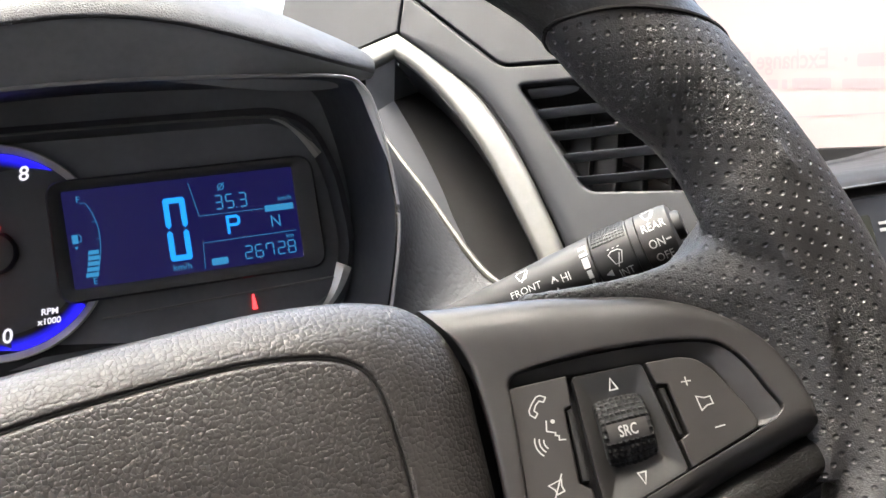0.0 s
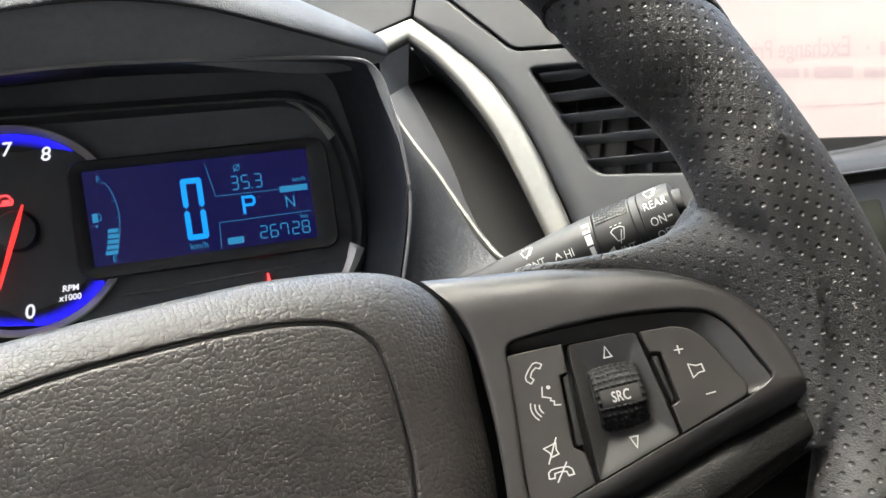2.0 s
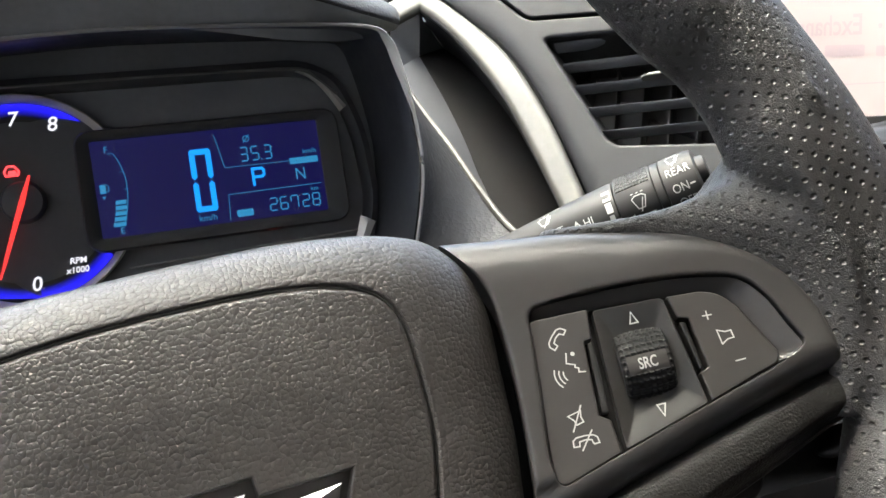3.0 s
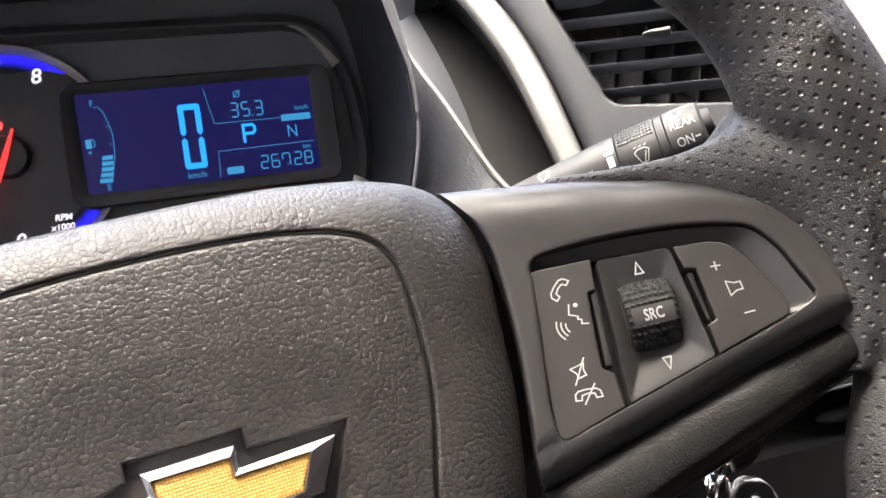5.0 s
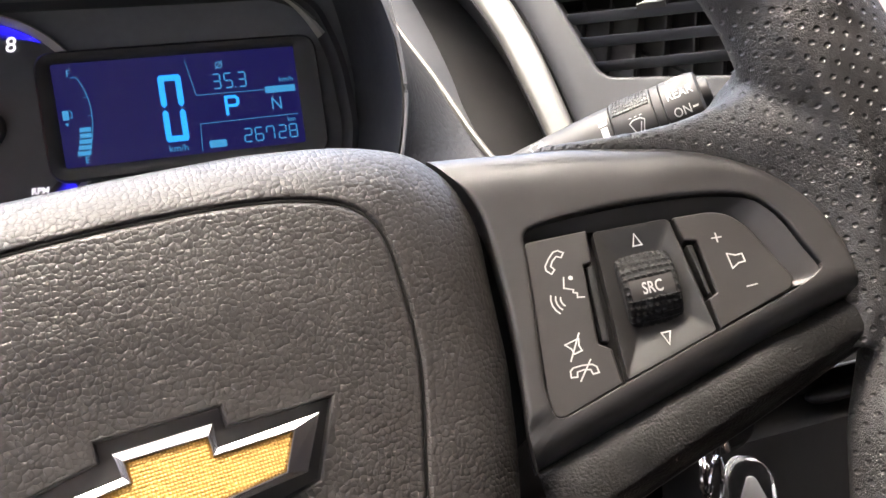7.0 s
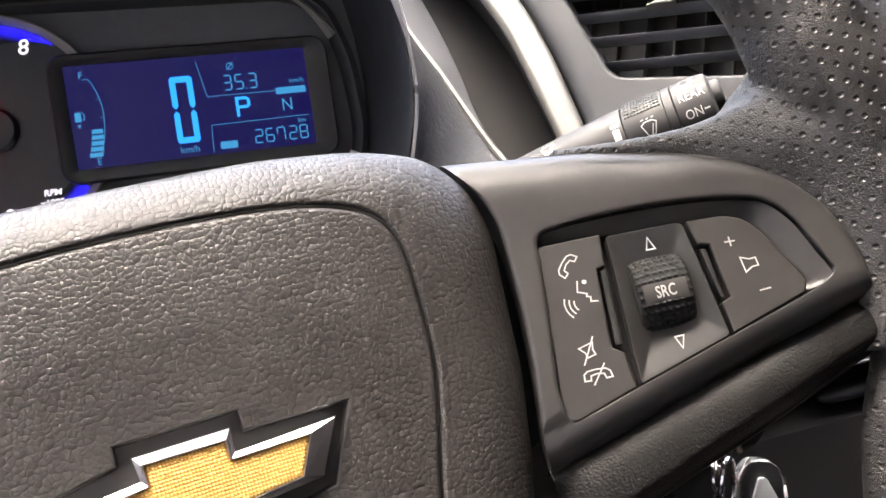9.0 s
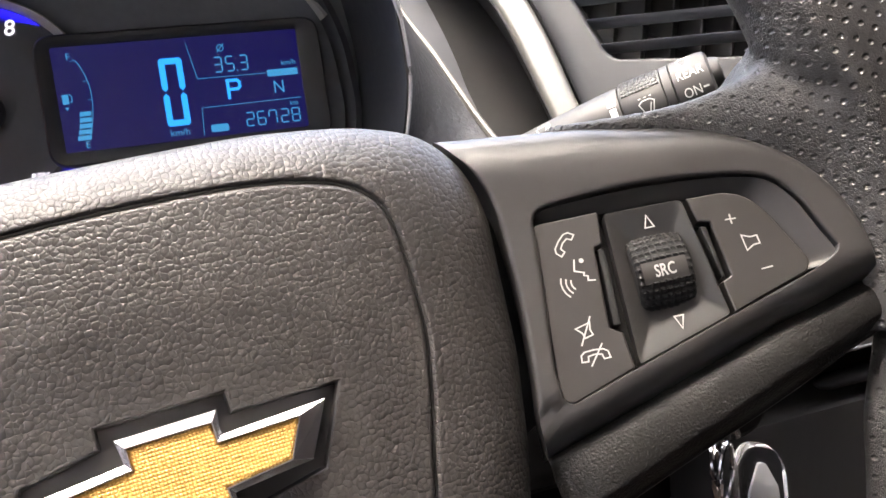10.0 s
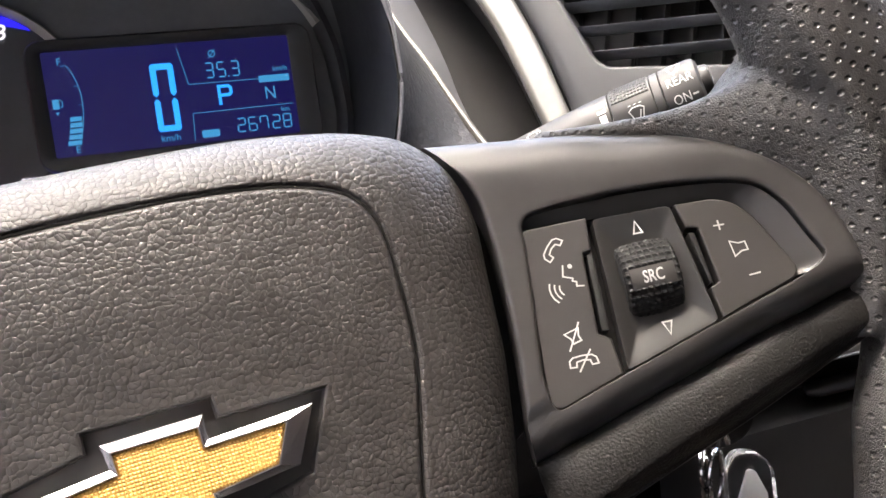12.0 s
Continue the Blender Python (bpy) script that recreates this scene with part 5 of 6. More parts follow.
def in_vent(u, v, h):
    p = FU * u + FV * v + FNORM * h
    return (p.x, p.y, p.z)


VENT_IN = inset(VENT_HOLE, -0.0004)
part("duct", loft([[in_vent(p[0], p[1], h) for p in r] for r, h in ((VENT_IN, -0.002), (inset(VENT_HOLE, 0.003), -0.02), (inset(VENT_HOLE, 0.004), -0.055))], True, False, True), DEEP_SHADE, vent, "duct with its shade put in the colour")
for k, v0 in enumerate((56.0, 43.4, 30.2, 17.0, 3.8)):
    u0 = -38 + k * 8.2 if k else -36

    def slat(u, v, u0=u0, v0=v0, k=k):
        uu = u0 + (66 + 2.6 * k - u0) * u
        vv = v0 + 0.10 * (uu - u0)
        a = 2 * math.pi * v
        dep = -4.0 - 0.05 * (uu - u0) + 5.5 * (math.cos(a) - 1) * 0.9
        return in_vent(uu * MM, (vv + 0.95 * math.sin(a) + 0.10 * (dep + 4)) * MM, dep * MM)

    part("slat", sheet(slat, 24, 12), SLAT_LIT, vent)
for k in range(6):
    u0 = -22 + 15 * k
    part("vane", slab(rounded(mm([(-9, -30), (9, -30), (9, 30), (-9, 30)]), 0.003), 0.0006, -0.0006, 0.0003, 2, back=True, mp=lambda a, b, h, u0=u0: in_vent(u0 * MM + h, b + 0.026, -0.046 + a)), DEEP_SHADE, vent)
tab = part("vane_tab", slab(rounded(mm([(13.5, 30.6), (27.5, 32.0), (27.5, 34.2), (17.5, 32.8)]), 0.0007), 0.0020, -0.004, 0.0007, 4, mp=in_vent), SILVER, vent, "silver sliding tab")

# ---- wiper stalk ----
ST_A, ST_B = Vector((0.1185, 0.3268, 1.0470)), Vector((0.1970, 0.2718, 1.0850))
axis = (ST_B - ST_A).normalized()
side_v = axis.cross(Vector((0, 0, 1))).normalized()
up_v = side_v.cross(axis)
STALK = Matrix((side_v, up_v, axis)).transposed().to_4x4()
STALK.translation = ST_A
stalk = empty("wiper_stalk", STALK, "black wiper control stalk with white markings", "control stalk")
L = (ST_B - ST_A).length
part("stalk_arm", turned([(-0.02, 0.0062), (0.0, 0.0070), (L * 0.25, 0.0085), (L * 0.50, 0.0104), (L * 0.650, 0.0112), (L * 0.664, 0.0110), (L * 0.666, 0.0100)], Matrix(), 56), STALK_BLACK, stalk, "tapered black plastic arm")
part("stalk_sleeve", turned([(L * 0.666, 0.0100), (L * 0.669, 0.0112), (L * 0.672, 0.0114), (L * 0.803, 0.0115), (L * 0.808, 0.0112), (L * 0.810, 0.0104)], Matrix(), 56), STALK_BLACK, stalk, "black turning sleeve")
part("stalk_collar", turned([(L * 0.810, 0.0104), (L * 0.812, 0.0116), (L * 0.838, 0.0116), (L * 0.841, 0.0108)], Matrix(), 56), STALK_BLACK, stalk, "smooth black collar")
cap_part = part("stalk_cap", turned([(L * 0.841, 0.0108), (L * 0.844, 0.0117), (L * 0.935, 0.0117), (L * 0.955, 0.0112), (L * 0.963, 0.0098), (L * 0.965, 0.0004)], Matrix(), 56), STALK_BLACK, stalk, "black end cap")
part("stalk_button", turned([(L * 0.963, 0.0055), (L * 0.985, 0.0053), (L * 0.992, 0.0046), (L * 0.994, 0.0004)], Matrix.Translation((0.002, 0.003, 0)), 32), STALK_BLACK, stalk, "small end button")


def on_stalk(s, y, h, r=0.0118):
    a = y / 0.0118
    return ((r + h) * math.cos(a), (r + h) * math.sin(a), s)


def knurl():
    """Small raised pads in rows on the upper half of the sleeve."""
    pieces = []
    for j in range(13):
        a = radians(44 + 7.0 * j)
        for i in range(11):
            s0 = L * 0.676 + L * 0.0115 * i
            w, da = L * 0.0049, radians(3.0)
            ring_lo = [on_stalk(s, q * 0.0118, 0, 0.0114) for s, q in ((s0, a), (s0 + 2 * w, a), (s0 + 2 * w, a + 2 * da), (s0, a + 2 * da))]
            ring_hi = [on_stalk(s, q * 0.0118, 0.00048, 0.0114) for s, q in ((s0 + 0.2 * w, a + 0.2 * da), (s0 + 1.8 * w, a + 0.2 * da), (s0 + 1.8 * w, a + 1.8 * da), (s0 + 0.2 * w, a + 1.8 * da))]
            pieces.append(loft([ring_lo, ring_hi], True, False, True))
    return merge(*pieces)


part("sleeve_grip", mesh_of("sleeve_grip", *knurl(), STALK_BLACK, smooth=False), STALK_BLACK, stalk, "knurled grip pads")


def arc_y(deg):
    return radians(deg - 14) * 0.0118


def print_on(pieces, parent=None):
    flat("marking", merge(*pieces), PRINT, parent or stalk, "white printed marking")


def on_arm(s, y, h):
    return on_stalk(s, y, h + 0.0001, 0.0085 + 0.0019 * (s / L - 0.25) / 0.25 if s < L * 0.5 else 0.0104 + 0.0008 * (s / L - 0.5) / 0.15)


def wiper_icon(s, y, k, mp=None):
    mp = mp or on_stalk
    fan = [(-1.0, 0.9), (-0.5, 1.25), (0.5, 1.25), (1.0, 0.9), (0.45, -0.6), (-0.45, -0.6)]
    pts = [(s + a * k, y + b * k) for a, b in fan]
    blade = [(s - 0.2 * k, y - 1.1 * k), (s + 0.55 * k, y + 0.75 * k)]
    spray = [stroke([(s + a * k, y + 1.6 * k), (s + (a + 0.35) * k, y + 1.65 * k)], 0.0003, 0.0001, mp) for a in (-0.9, -0.2, 0.5)]
    return [stroke(pts, 0.00036, 0.0001, mp, closed=True), stroke(blade, 0.00036, 0.0001, mp), *spray]


print_on([words("REAR", 0.0046, L * 0.900, arc_y(52), 0.0001, on_stalk, squeeze=0.82), *wiper_icon(L * 0.893, arc_y(78), 0.0024),
          words("ON", 0.0046, L * 0.893, arc_y(21), 0.0001, on_stalk, squeeze=0.82), words("OFF", 0.0046, L * 0.902, arc_y(-5), 0.0001, on_stalk, squeeze=0.82),
          stroke([(L * 0.926, arc_y(22)), (L * 0.944, arc_y(22))], 0.0006, 0.0001, on_stalk)], cap_part)
print_on([*wiper_icon(L * 0.748, arc_y(22), 0.0026), words("INT", 0.0046, L * 0.762, arc_y(-6), 0.0001, on_stalk, squeeze=0.75),
          polygon([(L * 0.690, arc_y(2)), (L * 0.716, arc_y(9)), (L * 0.716, arc_y(-5))], 0.0001, on_stalk)])
for a0, a1, w in ((72, 50, 0.0030), (46, 26, 0.0024), (22, 6, 0.0018), (2, -10, 0.0012)):
    print_on([polygon([(L * 0.640 - w / 2, arc_y(a1)), (L * 0.640 + w / 2, arc_y(a1)), (L * 0.640 + w / 2, arc_y(a0)), (L * 0.640 - w / 2, arc_y(a0))], 0.00006, on_arm)])
print_on([words("HI", 0.0050, L * 0.555, arc_y(26), 0.00006, on_arm, squeeze=0.8), words("LO", 0.0050, L * 0.560, arc_y(-8), 0.00006, on_arm, squeeze=0.8),
          stroke([(L * 0.512, arc_y(8)), (L * 0.512, arc_y(34))], 0.0005, 0.00006, on_arm), stroke([(L * 0.500, arc_y(24)), (L * 0.512, arc_y(36)), (L * 0.524, arc_y(24))], 0.0005, 0.00006, on_arm),
          words("FRONT", 0.0046, L * 0.40, arc_y(32), 0.00006, on_arm, squeeze=0.85)])
print_on(wiper_icon(L * 0.40, arc_y(66), 0.0026, on_arm))

# ---- steering column and key ----
column = empty("column_cover", pose(0.02, 0.34, 1.02), "dark plastic steering column cover with ignition lock", "column cover")
CI = column.matrix_world.inverted()


def col(p):
    q = CI @ Vector(p)
    return (q.x, q.y, q.z)


def column_ring(y, w, h, zc):
    pts = rounded([(-w, -h), (w, -h), (w, h), (-w, h)], min(w, h) * 0.6, 6)
    return [col((0.012 + p[0], y, zc + p[1])) for p in pts]


part("shroud", loft([column_ring(y, w, h, z) for y, w, h, z in ((0.232, 0.040, 0.040, 1.004), (0.245, 0.060, 0.052, 1.000), (0.30, 0.070, 0.058, 0.985), (0.40, 0.075, 0.060, 0.955), (0.47, 0.078, 0.062, 0.935))], True, True, False), DARK, column, "black moulded shroud")
IGN = Matrix.Translation(Vector(col((0.196, 0.285, 0.965)))) @ Matrix.Rotation(radians(90), 4, "X") @ Matrix.Rotation(radians(-20), 4, "Y")
part("lock_housing", loft([[col((x, y, z)) for x, z in rounded([(0.05, 0.925 + d), (0.250 - d, 0.925 + d), (0.250 - d, 0.970 - d), (0.05, 0.970 - d)], 0.016, 6)] for y, d in ((0.300, 0.008), (0.306, 0.002), (0.33, 0.0), (0.46, 0.0))], True, True, False), DARK, column, "black lock housing")
part("ignition_lock", turned([(-0.012, 0.0175), (0.0, 0.0175), (0.003, 0.0160), (0.004, 0.0120), (0.004, 0.0002)], IGN, 40), GLOSS, column, "round ignition lock")
part("lock_ledge", slab(rounded(mm([(150, 968), (228, 966), (230, 974), (150, 976)]), 0.003), 0.0, -0.004, 0.001, 3, mp=lambda x, y, h: col((x, 0.290 - h, y)), back=True), DARK, column, "dark ledge above the lock")

key = empty("car_key", pose(0.193, 0.262, 0.960), "car key with metal ring and clear plastic tag in the ignition", "key")
KI = key.matrix_world.inverted()


def kp(x, y, z):
    q = KI @ Vector((x, y, z))
    return (q.x, q.y, q.z)


part("key_head", slab(rounded(mm([(-9, -13), (9, -13), (10, 6), (4, 12), (-4, 12), (-10, 6)]), 0.004), 0.004, -0.004, 0.0015, 3, back=True,
                      mp=lambda a, b, h: kp(0.1925 + 0.25 * a + 0.9 * h, 0.268 + 0.9 * a, 0.967 + b)), GLOSS, key, "black key head")
part("key_blade", slab(rounded(mm([(-4, -2), (4, -2), (4, 2), (-4, 2)]), 0.001), 0.020, -0.006, 0.0005, 2, back=True, mp=lambda a, b, h: kp(0.1940 + 0.3 * h, 0.272 + h, 0.9655 + b)), CHROME, key, "steel blade")
ring_c = Vector((0.184, 0.255, 0.951))
part("key_ring", tube([kp(*(ring_c + Vector((0.0055 * math.cos(a) - 0.002 * math.sin(a), 0.006 * math.cos(a), 0.0125 * math.sin(a))))) for a in (2 * math.pi * k / 40 for k in range(40))], 0.0011, 8, closed=True), CHROME, key, "split steel ring")
part("key_ring", tube([kp(*(ring_c + Vector((0.003 + 0.006 * math.cos(a), -0.001 + 0.004 * math.cos(a), -0.001 + 0.0118 * math.sin(a))))) for a in (2 * math.pi * k / 40 for k in range(40))], 0.0010, 8, closed=True), CHROME, key, "split steel ring")
part("key_link", tube([kp(0.186, 0.256, 0.962), kp(0.189, 0.257, 0.966), kp(0.1925, 0.2575, 0.9655), kp(0.1945, 0.258, 0.961)], 0.0016, 8), CHROME, key, "bright metal link")


def tag_map(a, b, h):
    return kp(0.2035 + a * 0.92 - 0.12 * b, 0.254 - 0.35 * a - h, 0.936 + b - 0.12 * a)


tag = part("key_tag", slab(rounded(mm([(-9, -28), (10, -28), (8.5, 16), (4, 22), (-5, 22), (-9, 14)]), 0.004), 0.0022, -0.0022, 0.0012, 4, back=True, mp=tag_map), CLEAR_PLASTIC, key, "clear plastic key tag")
part("tag_insert", slab(rounded(mm([(-7, -27), (8, -27), (5.5, 6), (1.5, 15), (-1, 15), (-5, 2)]), 0.001), 0.0006, -0.0006, 0.0, 1, back=True, mp=tag_map), CARD, tag, "pale card insert")

# ---- centre stack with radio ----
radio = empty("car_radio", pose(0.40, 0.39, 0.98), "black car radio panel with small display and preset keys", "car radio")
RI = radio.matrix_world.inverted()
RY = 0.385


def rad(x, z, h):
    """Radio face: x and z in metres on a plane leaning back a little, h towards the driver."""
    y = RY + 0.30 * (z - 1.0)
    q = RI @ Vector((x, y - h * 0.958, z + h * 0.287))
    return (q.x, q.y, q.z)


FACE_R = rounded([(0.300, 1.056), (0.520, 1.056), (0.520, 0.93), (0.300, 0.93)], 0.022, 8)
part("radio_face", slab(FACE_R, 0.0, -0.02, 0.002, 3, mp=rad), GLOSS, radio, "gloss black radio face")
part("radio_rim", loft([[rad(p[0], p[1], h) for p in r] for r, h in ((inset(FACE_R, -0.008), -0.01), (inset(FACE_R, -0.007), 0.003), (inset(FACE_R, -0.0005), 0.0005))]), DARK, radio, "grey frame round the radio")
screen = part("radio_display", slab(rounded([(0.322, 1.046), (0.413, 1.046), (0.416, 1.013), (0.322, 1.013)], 0.002, 4), 0.0006, -0.003, 0.0003, 2, mp=rad), material("display_glass", (0.035, 0.037, 0.030), 0.16), radio, "dark glossy display window")
part("lit_pane", slab(rounded([(0.326, 1.042), (0.392, 1.042), (0.393, 1.017), (0.326, 1.017)], 0.001, 2), 0.0008, -0.001, 0.0001, 1, mp=rad), GREEN_LCD, screen, "dim blue-green lit pane")
part("radio_edge", tube([rad(p[0], p[1], 0.0030) for p in inset(FACE_R, -0.0060)], 0.0009, 8, closed=True), material("grey_edge", (0.045, 0.047, 0.05), 0.5), radio, "pale grey edge line")
flat("display_mark", merge(*[polygon([(x, z), (x + w, z), (x + w, z + 0.004), (x, z + 0.004)], 0.0009, rad) for x, z, w in ((0.366, 1.034, 0.0035), (0.371, 1.034, 0.0035), (0.376, 1.034, 0.0035), (0.383, 1.034, 0.0035), (0.366, 1.029, 0.0035), (0.371, 1.029, 0.0035), (0.383, 1.029, 0.0035), (0.374, 1.019, 0.0050), (0.381, 1.019, 0.0050))]), LCD_DIM, screen)
part("tuning_knob", turned([(0.0, 0.0155), (0.012, 0.0150), (0.0145, 0.0135), (0.0150, 0.0003)], Matrix.Translation(Vector(rad(0.4385, 1.026, 0))) @ Matrix.Rotation(radians(90 - 16.7), 4, "X"), 40), RUBBER, radio, "round black tuning knob")
for k in range(4):
    x0 = 0.3005 + 0.0308 * k
    keyp = part("preset_key", slab(rounded([(x0, 1.0085), (x0 + 0.0298, 1.0085), (x0 + 0.0298, 0.9895), (x0, 0.9895)], 0.003, 4), 0.002, -0.004, 0.0008, 3, mp=rad), BUTTON, radio)
    flat("marking", words(str(3 + k), 0.0065, x0 + 0.0145, 0.999, 0.0022, rad), PRINT, keyp)
    flat("key_tick", polygon([(x0 + 0.0015, 0.994), (x0 + 0.0035, 0.994), (x0 + 0.0030, 1.004), (x0 + 0.0010, 1.004)], 0.0022, rad), PRINT, keyp)
    part("wide_key", slab(rounded([(x0, 0.985), (x0 + 0.0298, 0.985), (x0 + 0.0298, 0.962), (x0, 0.962)], 0.003, 4), 0.0015, -0.004, 0.0008, 3, mp=rad), BUTTON, radio)
flat("marking", merge(polygon([(0.4185, 1.0395), (0.4245, 1.0395), (0.4245, 1.0412), (0.4185, 1.0412)], 0.0006, rad), polygon([(0.4185, 1.0355), (0.4265, 1.0355), (0.4265, 1.0375), (0.4185, 1.0375)], 0.0006, rad)), PRINT, radio)

# moulded centre of the dashboard round the radio, with its rounded upper ledge
STACK = spline([(0.372, 0.70), (0.380, 0.86), (0.398, 0.95), (0.411, 1.040), (0.416, 1.057), (0.426, 1.0635), (0.450, 1.0645), (0.54, 1.052), (0.66, 1.034), (0.706, 1.0275), (0.716, 1.0290), (0.726, 1.0290), (0.736, 1.0250), (0.744, 1.0100), (0.750, 0.90), (0.752, 0.70)], 5)
RIDGE_X, RIDGE_Y = (0.26, 0.64, 0.68, 0.74, 0.78, 0.82, 0.90, 1.08), (0.69, 0.721, 0.727, 0.738, 0.754, 0.766, 0.776, 0.78)


def stack(u, v):
    """Across the car, then from the front face over the top to the far ridge, which swings forward towards the door."""
    x = 0.268 + 0.80 * u
    y, z = STACK[min(len(STACK) - 1, int(round(v * (len(STACK) - 1))))]
    far = max(0.0, (y - 0.43) / 0.29)
    return (x, y + far * (float(np.interp(x, RIDGE_X, RIDGE_Y)) - 0.721), z - 0.008 * min(1.0, far))


part("centre_panel", put(sheet(stack, 40, 75)), DASH_DARK, dash, "dark grey centre panel with a raised far edge")

# ledge under the radio and the black console below it
part("lower_ledge", put(loft([[(x, 0.366 + 0.006 * r * math.cos(a), 0.906 + 0.0045 * r * math.sin(a)) for a in (2 * math.pi * k / 16 for k in range(16))] for x, r in ((0.330, 0.25), (0.333, 0.7), (0.338, 0.95), (0.36, 1.0), (0.52, 1.0))], True, True, True)), DASH_DARK, dash, "dark rounded ledge under the radio")
part("console", put(loft([[(x, y, z) for x, y, z in ((x, 0.392, 0.925), (x, 0.388, 0.897), (x, 0.366, 0.8955), (x, 0.360, 0.8935), (x, 0.358, 0.888), (x, 0.345, 0.78), (x, 0.33, 0.34))] for x in (0.235, 0.40, 0.62)], closed=False)), DARK, dash, "black centre console")

# ---- cabin shell ----


def box(name, lo, hi, mat, label="", category=""):
    x0, y0, z0 = lo
    x1, y1, z1 = hi
    verts = [(x, y, z) for x in (x0, x1) for y in (y0, y1) for z in (z0, z1)]
    faces = [[0, 1, 3, 2], [4, 6, 7, 5], [0, 4, 5, 1], [2, 3, 7, 6], [0, 2, 6, 4], [1, 5, 7, 3]]
    me = mesh_of(name, verts, faces, mat, smooth=False)
    return tagged(new(name, me), label, category, kind="structure")


XL, XR = -0.42, 1.10
box("floor", (XL, -2.2, 0.28), (XR, 1.75, 0.32), CARPET, "dark carpeted car floor", "floor")
# unseen roof: its front edge and pale colour are set to steer light
ROOF = [(XL, -2.2), (XR, -2.2), (XR, 0.18), (XL, 0.18)]
roof_me = mesh_of("ceiling", *slab(ROOF, 0.0, -0.04, 0.0, 1, back=True, mp=lambda x, y, h: (x, y, 1.54 + h - 0.03 * max(0.0, y))), HEADLINER, smooth=False)
tagged(new("ceiling", roof_me), "unseen cloth headliner, kept pale to bounce light", "ceiling", kind="structure")
box("wall_left", (XL - 0.06, -2.2, 0.28), (XL, 1.75, 0.98), TRIM_CLOTH, "dark door trim", "door")
door_side = [(-2.2, 0.28), (1.72, 0.28), (1.72, 0.922), (0.85, 0.9935), (-2.2, 0.9935)]
door_me = mesh_of("wall_right", *slab(door_side, 0.0, -0.06, 0.0, 1, back=True, mp=lambda a, b, h: (XR - h, a, b)), DARK, smooth=False)
tagged(new("wall_right", door_me), "dark door trim below the passenger window", "door", kind="structure")
# unseen; closes the rear to full height to cut light from behind
box("back_blocker", (XL, -2.26, 0.28), (XR, -2.2, 1.50), TRIM_CLOTH, "unseen dark wall added to block light from behind", "wall")
# unseen; added in place of side windows to cut light from the right
box("side_blocker", (XR, -2.2, 0.994), (XR + 0.06, 0.85, 1.50), TRIM_CLOTH, "unseen dark wall added to block light from the right", "wall")
box("bulkhead", (XL, 1.72, 0.28), (XR, 1.76, 1.215), DARK, "dark bulkhead", "wall")
for x in (XL - 0.03, XR + 0.03):
    box("pillar", (x - 0.03, -0.62, 0.96), (x + 0.03, -0.48, 1.53), HEADLINER, "pale trimmed door pillar", "pillar")
    rail = tube([(x, 1.72, 1.215), (x, 1.22, 1.49), (x, 0.70, 1.52), (x, 0.2, 1.53), (x, 0.10, 1.53), (x, -2.2, 1.53)], 0.026, 8)
    tagged(new("windscreen_pillar", mesh_of("windscreen_pillar", *rail, HEADLINER)), "pale trimmed windscreen pillar", "pillar", kind="structure")


def pane(name, pts, label):
    verts = [tuple(p) for p in pts]
    a, b, c = (Vector(p) for p in pts[:3])
    n = (b - a).cross(c - a).normalized() * 0.004
    verts += [tuple(Vector(p) + n) for p in pts]
    k = len(pts)
    faces = [list(range(k)), list(range(2 * k - 1, k - 1, -1))] + [[i, (i + 1) % k, k + (i + 1) % k, k + i] for i in range(k)]
    ob = new(name, mesh_of(name, verts, faces, GLASS, smooth=False))
    ob.visible_shadow = False
    return tagged(ob, label, "window", kind="structure")


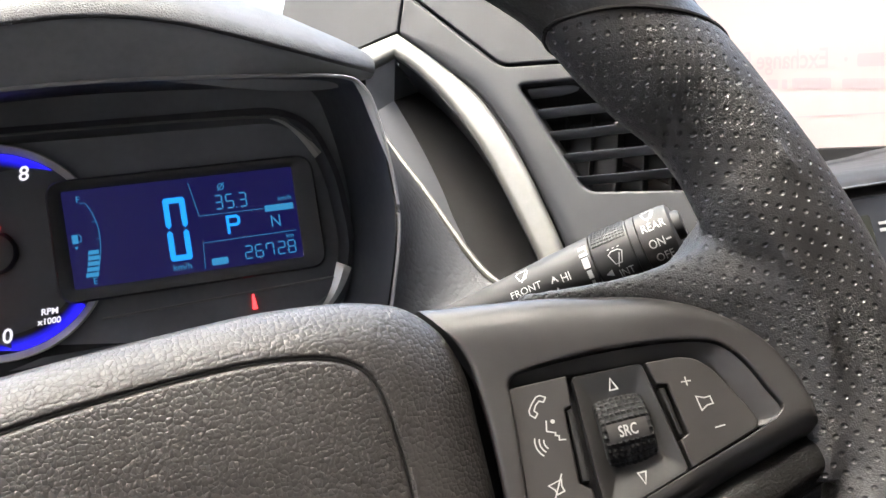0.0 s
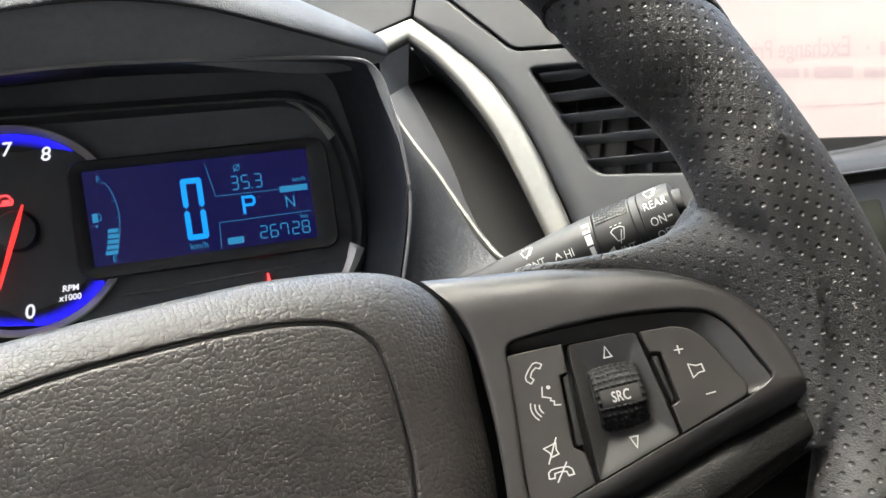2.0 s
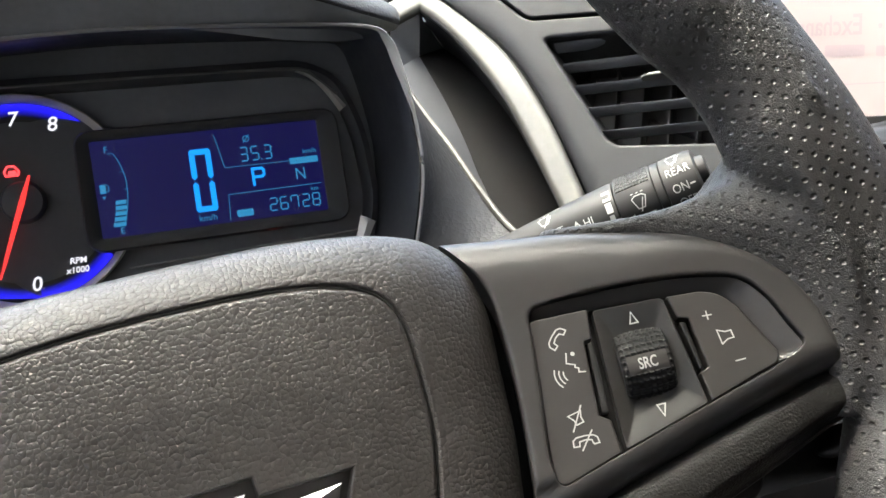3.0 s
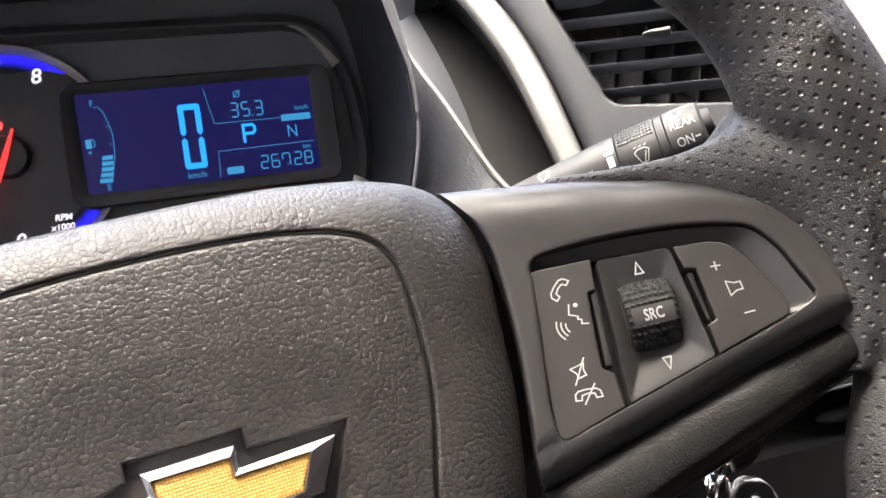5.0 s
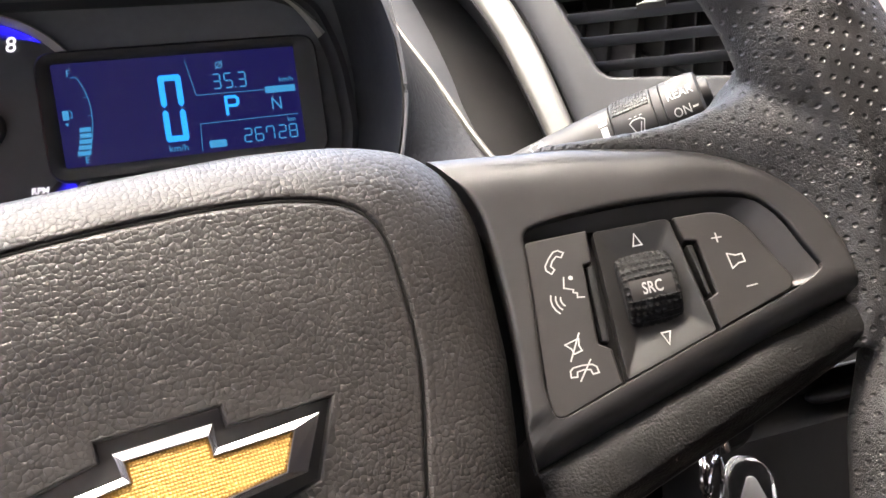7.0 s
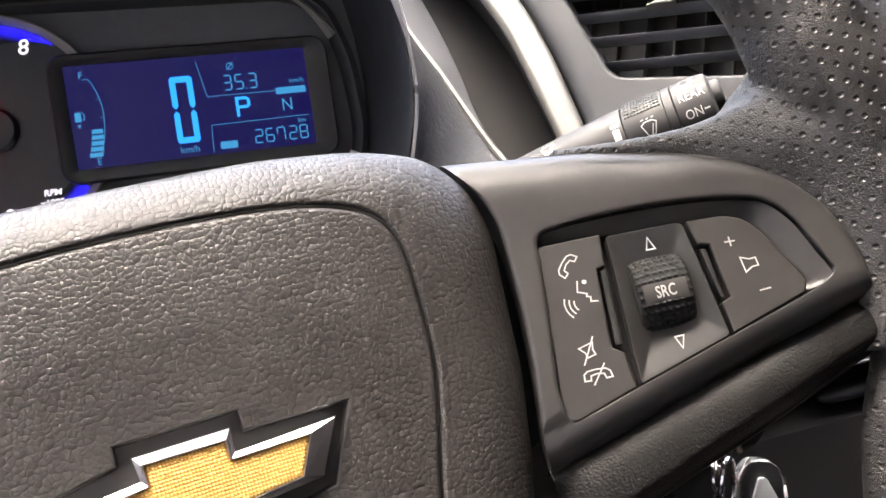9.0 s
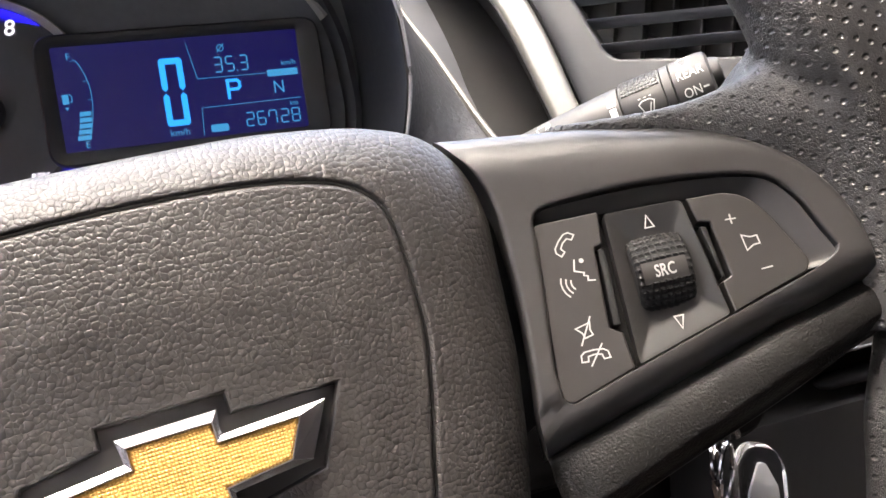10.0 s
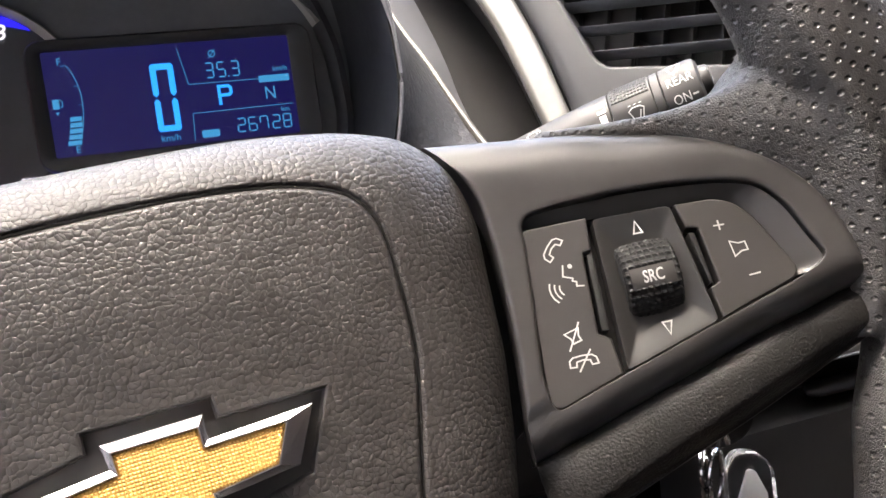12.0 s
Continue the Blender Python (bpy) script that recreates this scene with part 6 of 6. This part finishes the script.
pane("windscreen", [(XL, 1.74, 1.215), (XR, 1.74, 1.215), (XR, 0.18, 1.526), (XL, 0.18, 1.526)], "clear windscreen glass")
pane("window_left", [(XL - 0.03, -2.2, 0.98), (XL - 0.03, 1.7, 0.98), (XL - 0.03, 0.60, 1.48), (XL - 0.03, -2.2, 1.52)], "clear side window glass")
pane("window_right", [(XR + 0.03, 0.85, 0.962), (XR + 0.03, 1.7, 0.962), (XR + 0.03, 1.7, 1.20), (XR + 0.03, 1.2, 1.48), (XR + 0.03, 0.85, 1.50)], "clear side window glass")


# paper notice stuck inside the passenger window, print showing through from the other side
NOTICE_X = XR + 0.022
notice = empty("window_notice", pose(NOTICE_X, 0.95, 1.15), "large pale paper notice on the passenger window", "paper notice")


def on_notice(a, b, h):
    """a: along the car, b: height."""
    return (-h, a - 0.95, b - 1.15)


part("sheet", slab(rounded([(0.86, 0.990), (1.66, 0.924), (1.66, 1.19), (1.22, 1.44), (0.86, 1.46)], 0.01, 3), 0.0002, -0.0002, 0.0, 1, back=True, mp=on_notice), PAPER, notice, "thin pale paper")
notice_lines = [words("Exchange Privi", 0.0455, 1.300, 1.110, 0.0008, on_notice, squeeze=1.0, bold=0.0006), polygon([(1.133 + 0.004 * math.cos(a), 1.108 + 0.004 * math.sin(a)) for a in (0.52 * k for k in range(12))], 0.0008, on_notice)]
for a0, a1, b0, b1 in ((0.96, 1.03, 1.096, 1.116), (1.045, 1.11, 1.096, 1.116), (1.05, 1.14, 1.062, 1.078), (1.163, 1.25, 1.062, 1.080), (1.262, 1.275, 1.062, 1.078), (1.285, 1.365, 1.062, 1.078)):
    notice_lines.append(polygon(rounded([(a0, b0), (a1, b0), (a1, b1), (a0, b1)], 0.004, 3), 0.0008, on_notice))
notice_lines.append(polygon([(0.95, 1.032), (1.46, 1.000), (1.46, 1.002), (0.95, 1.0342)], 0.0008, on_notice))
flat("print", merge(*notice_lines), PAPER_PRINT, notice, "faint grey print")

# ---- outside ----
# unseen wall, added to cut the left sky and bounce warm light in
box("bounce_wall", (-3.2, -9.0, 0.0), (-3.0, 7.0, 3.4), BOUNCE_BUFF, "unseen plain buff wall added to shape light from the left", "wall")
ground_me = mesh_of("ground", [(-300, -300, 0), (300, -300, 0), (300, 300, 0), (-300, 300, 0)], [[0, 1, 2, 3]], GROUND, smooth=False)
tagged(new("ground", ground_me), "pale concrete ground", "ground", kind="structure")
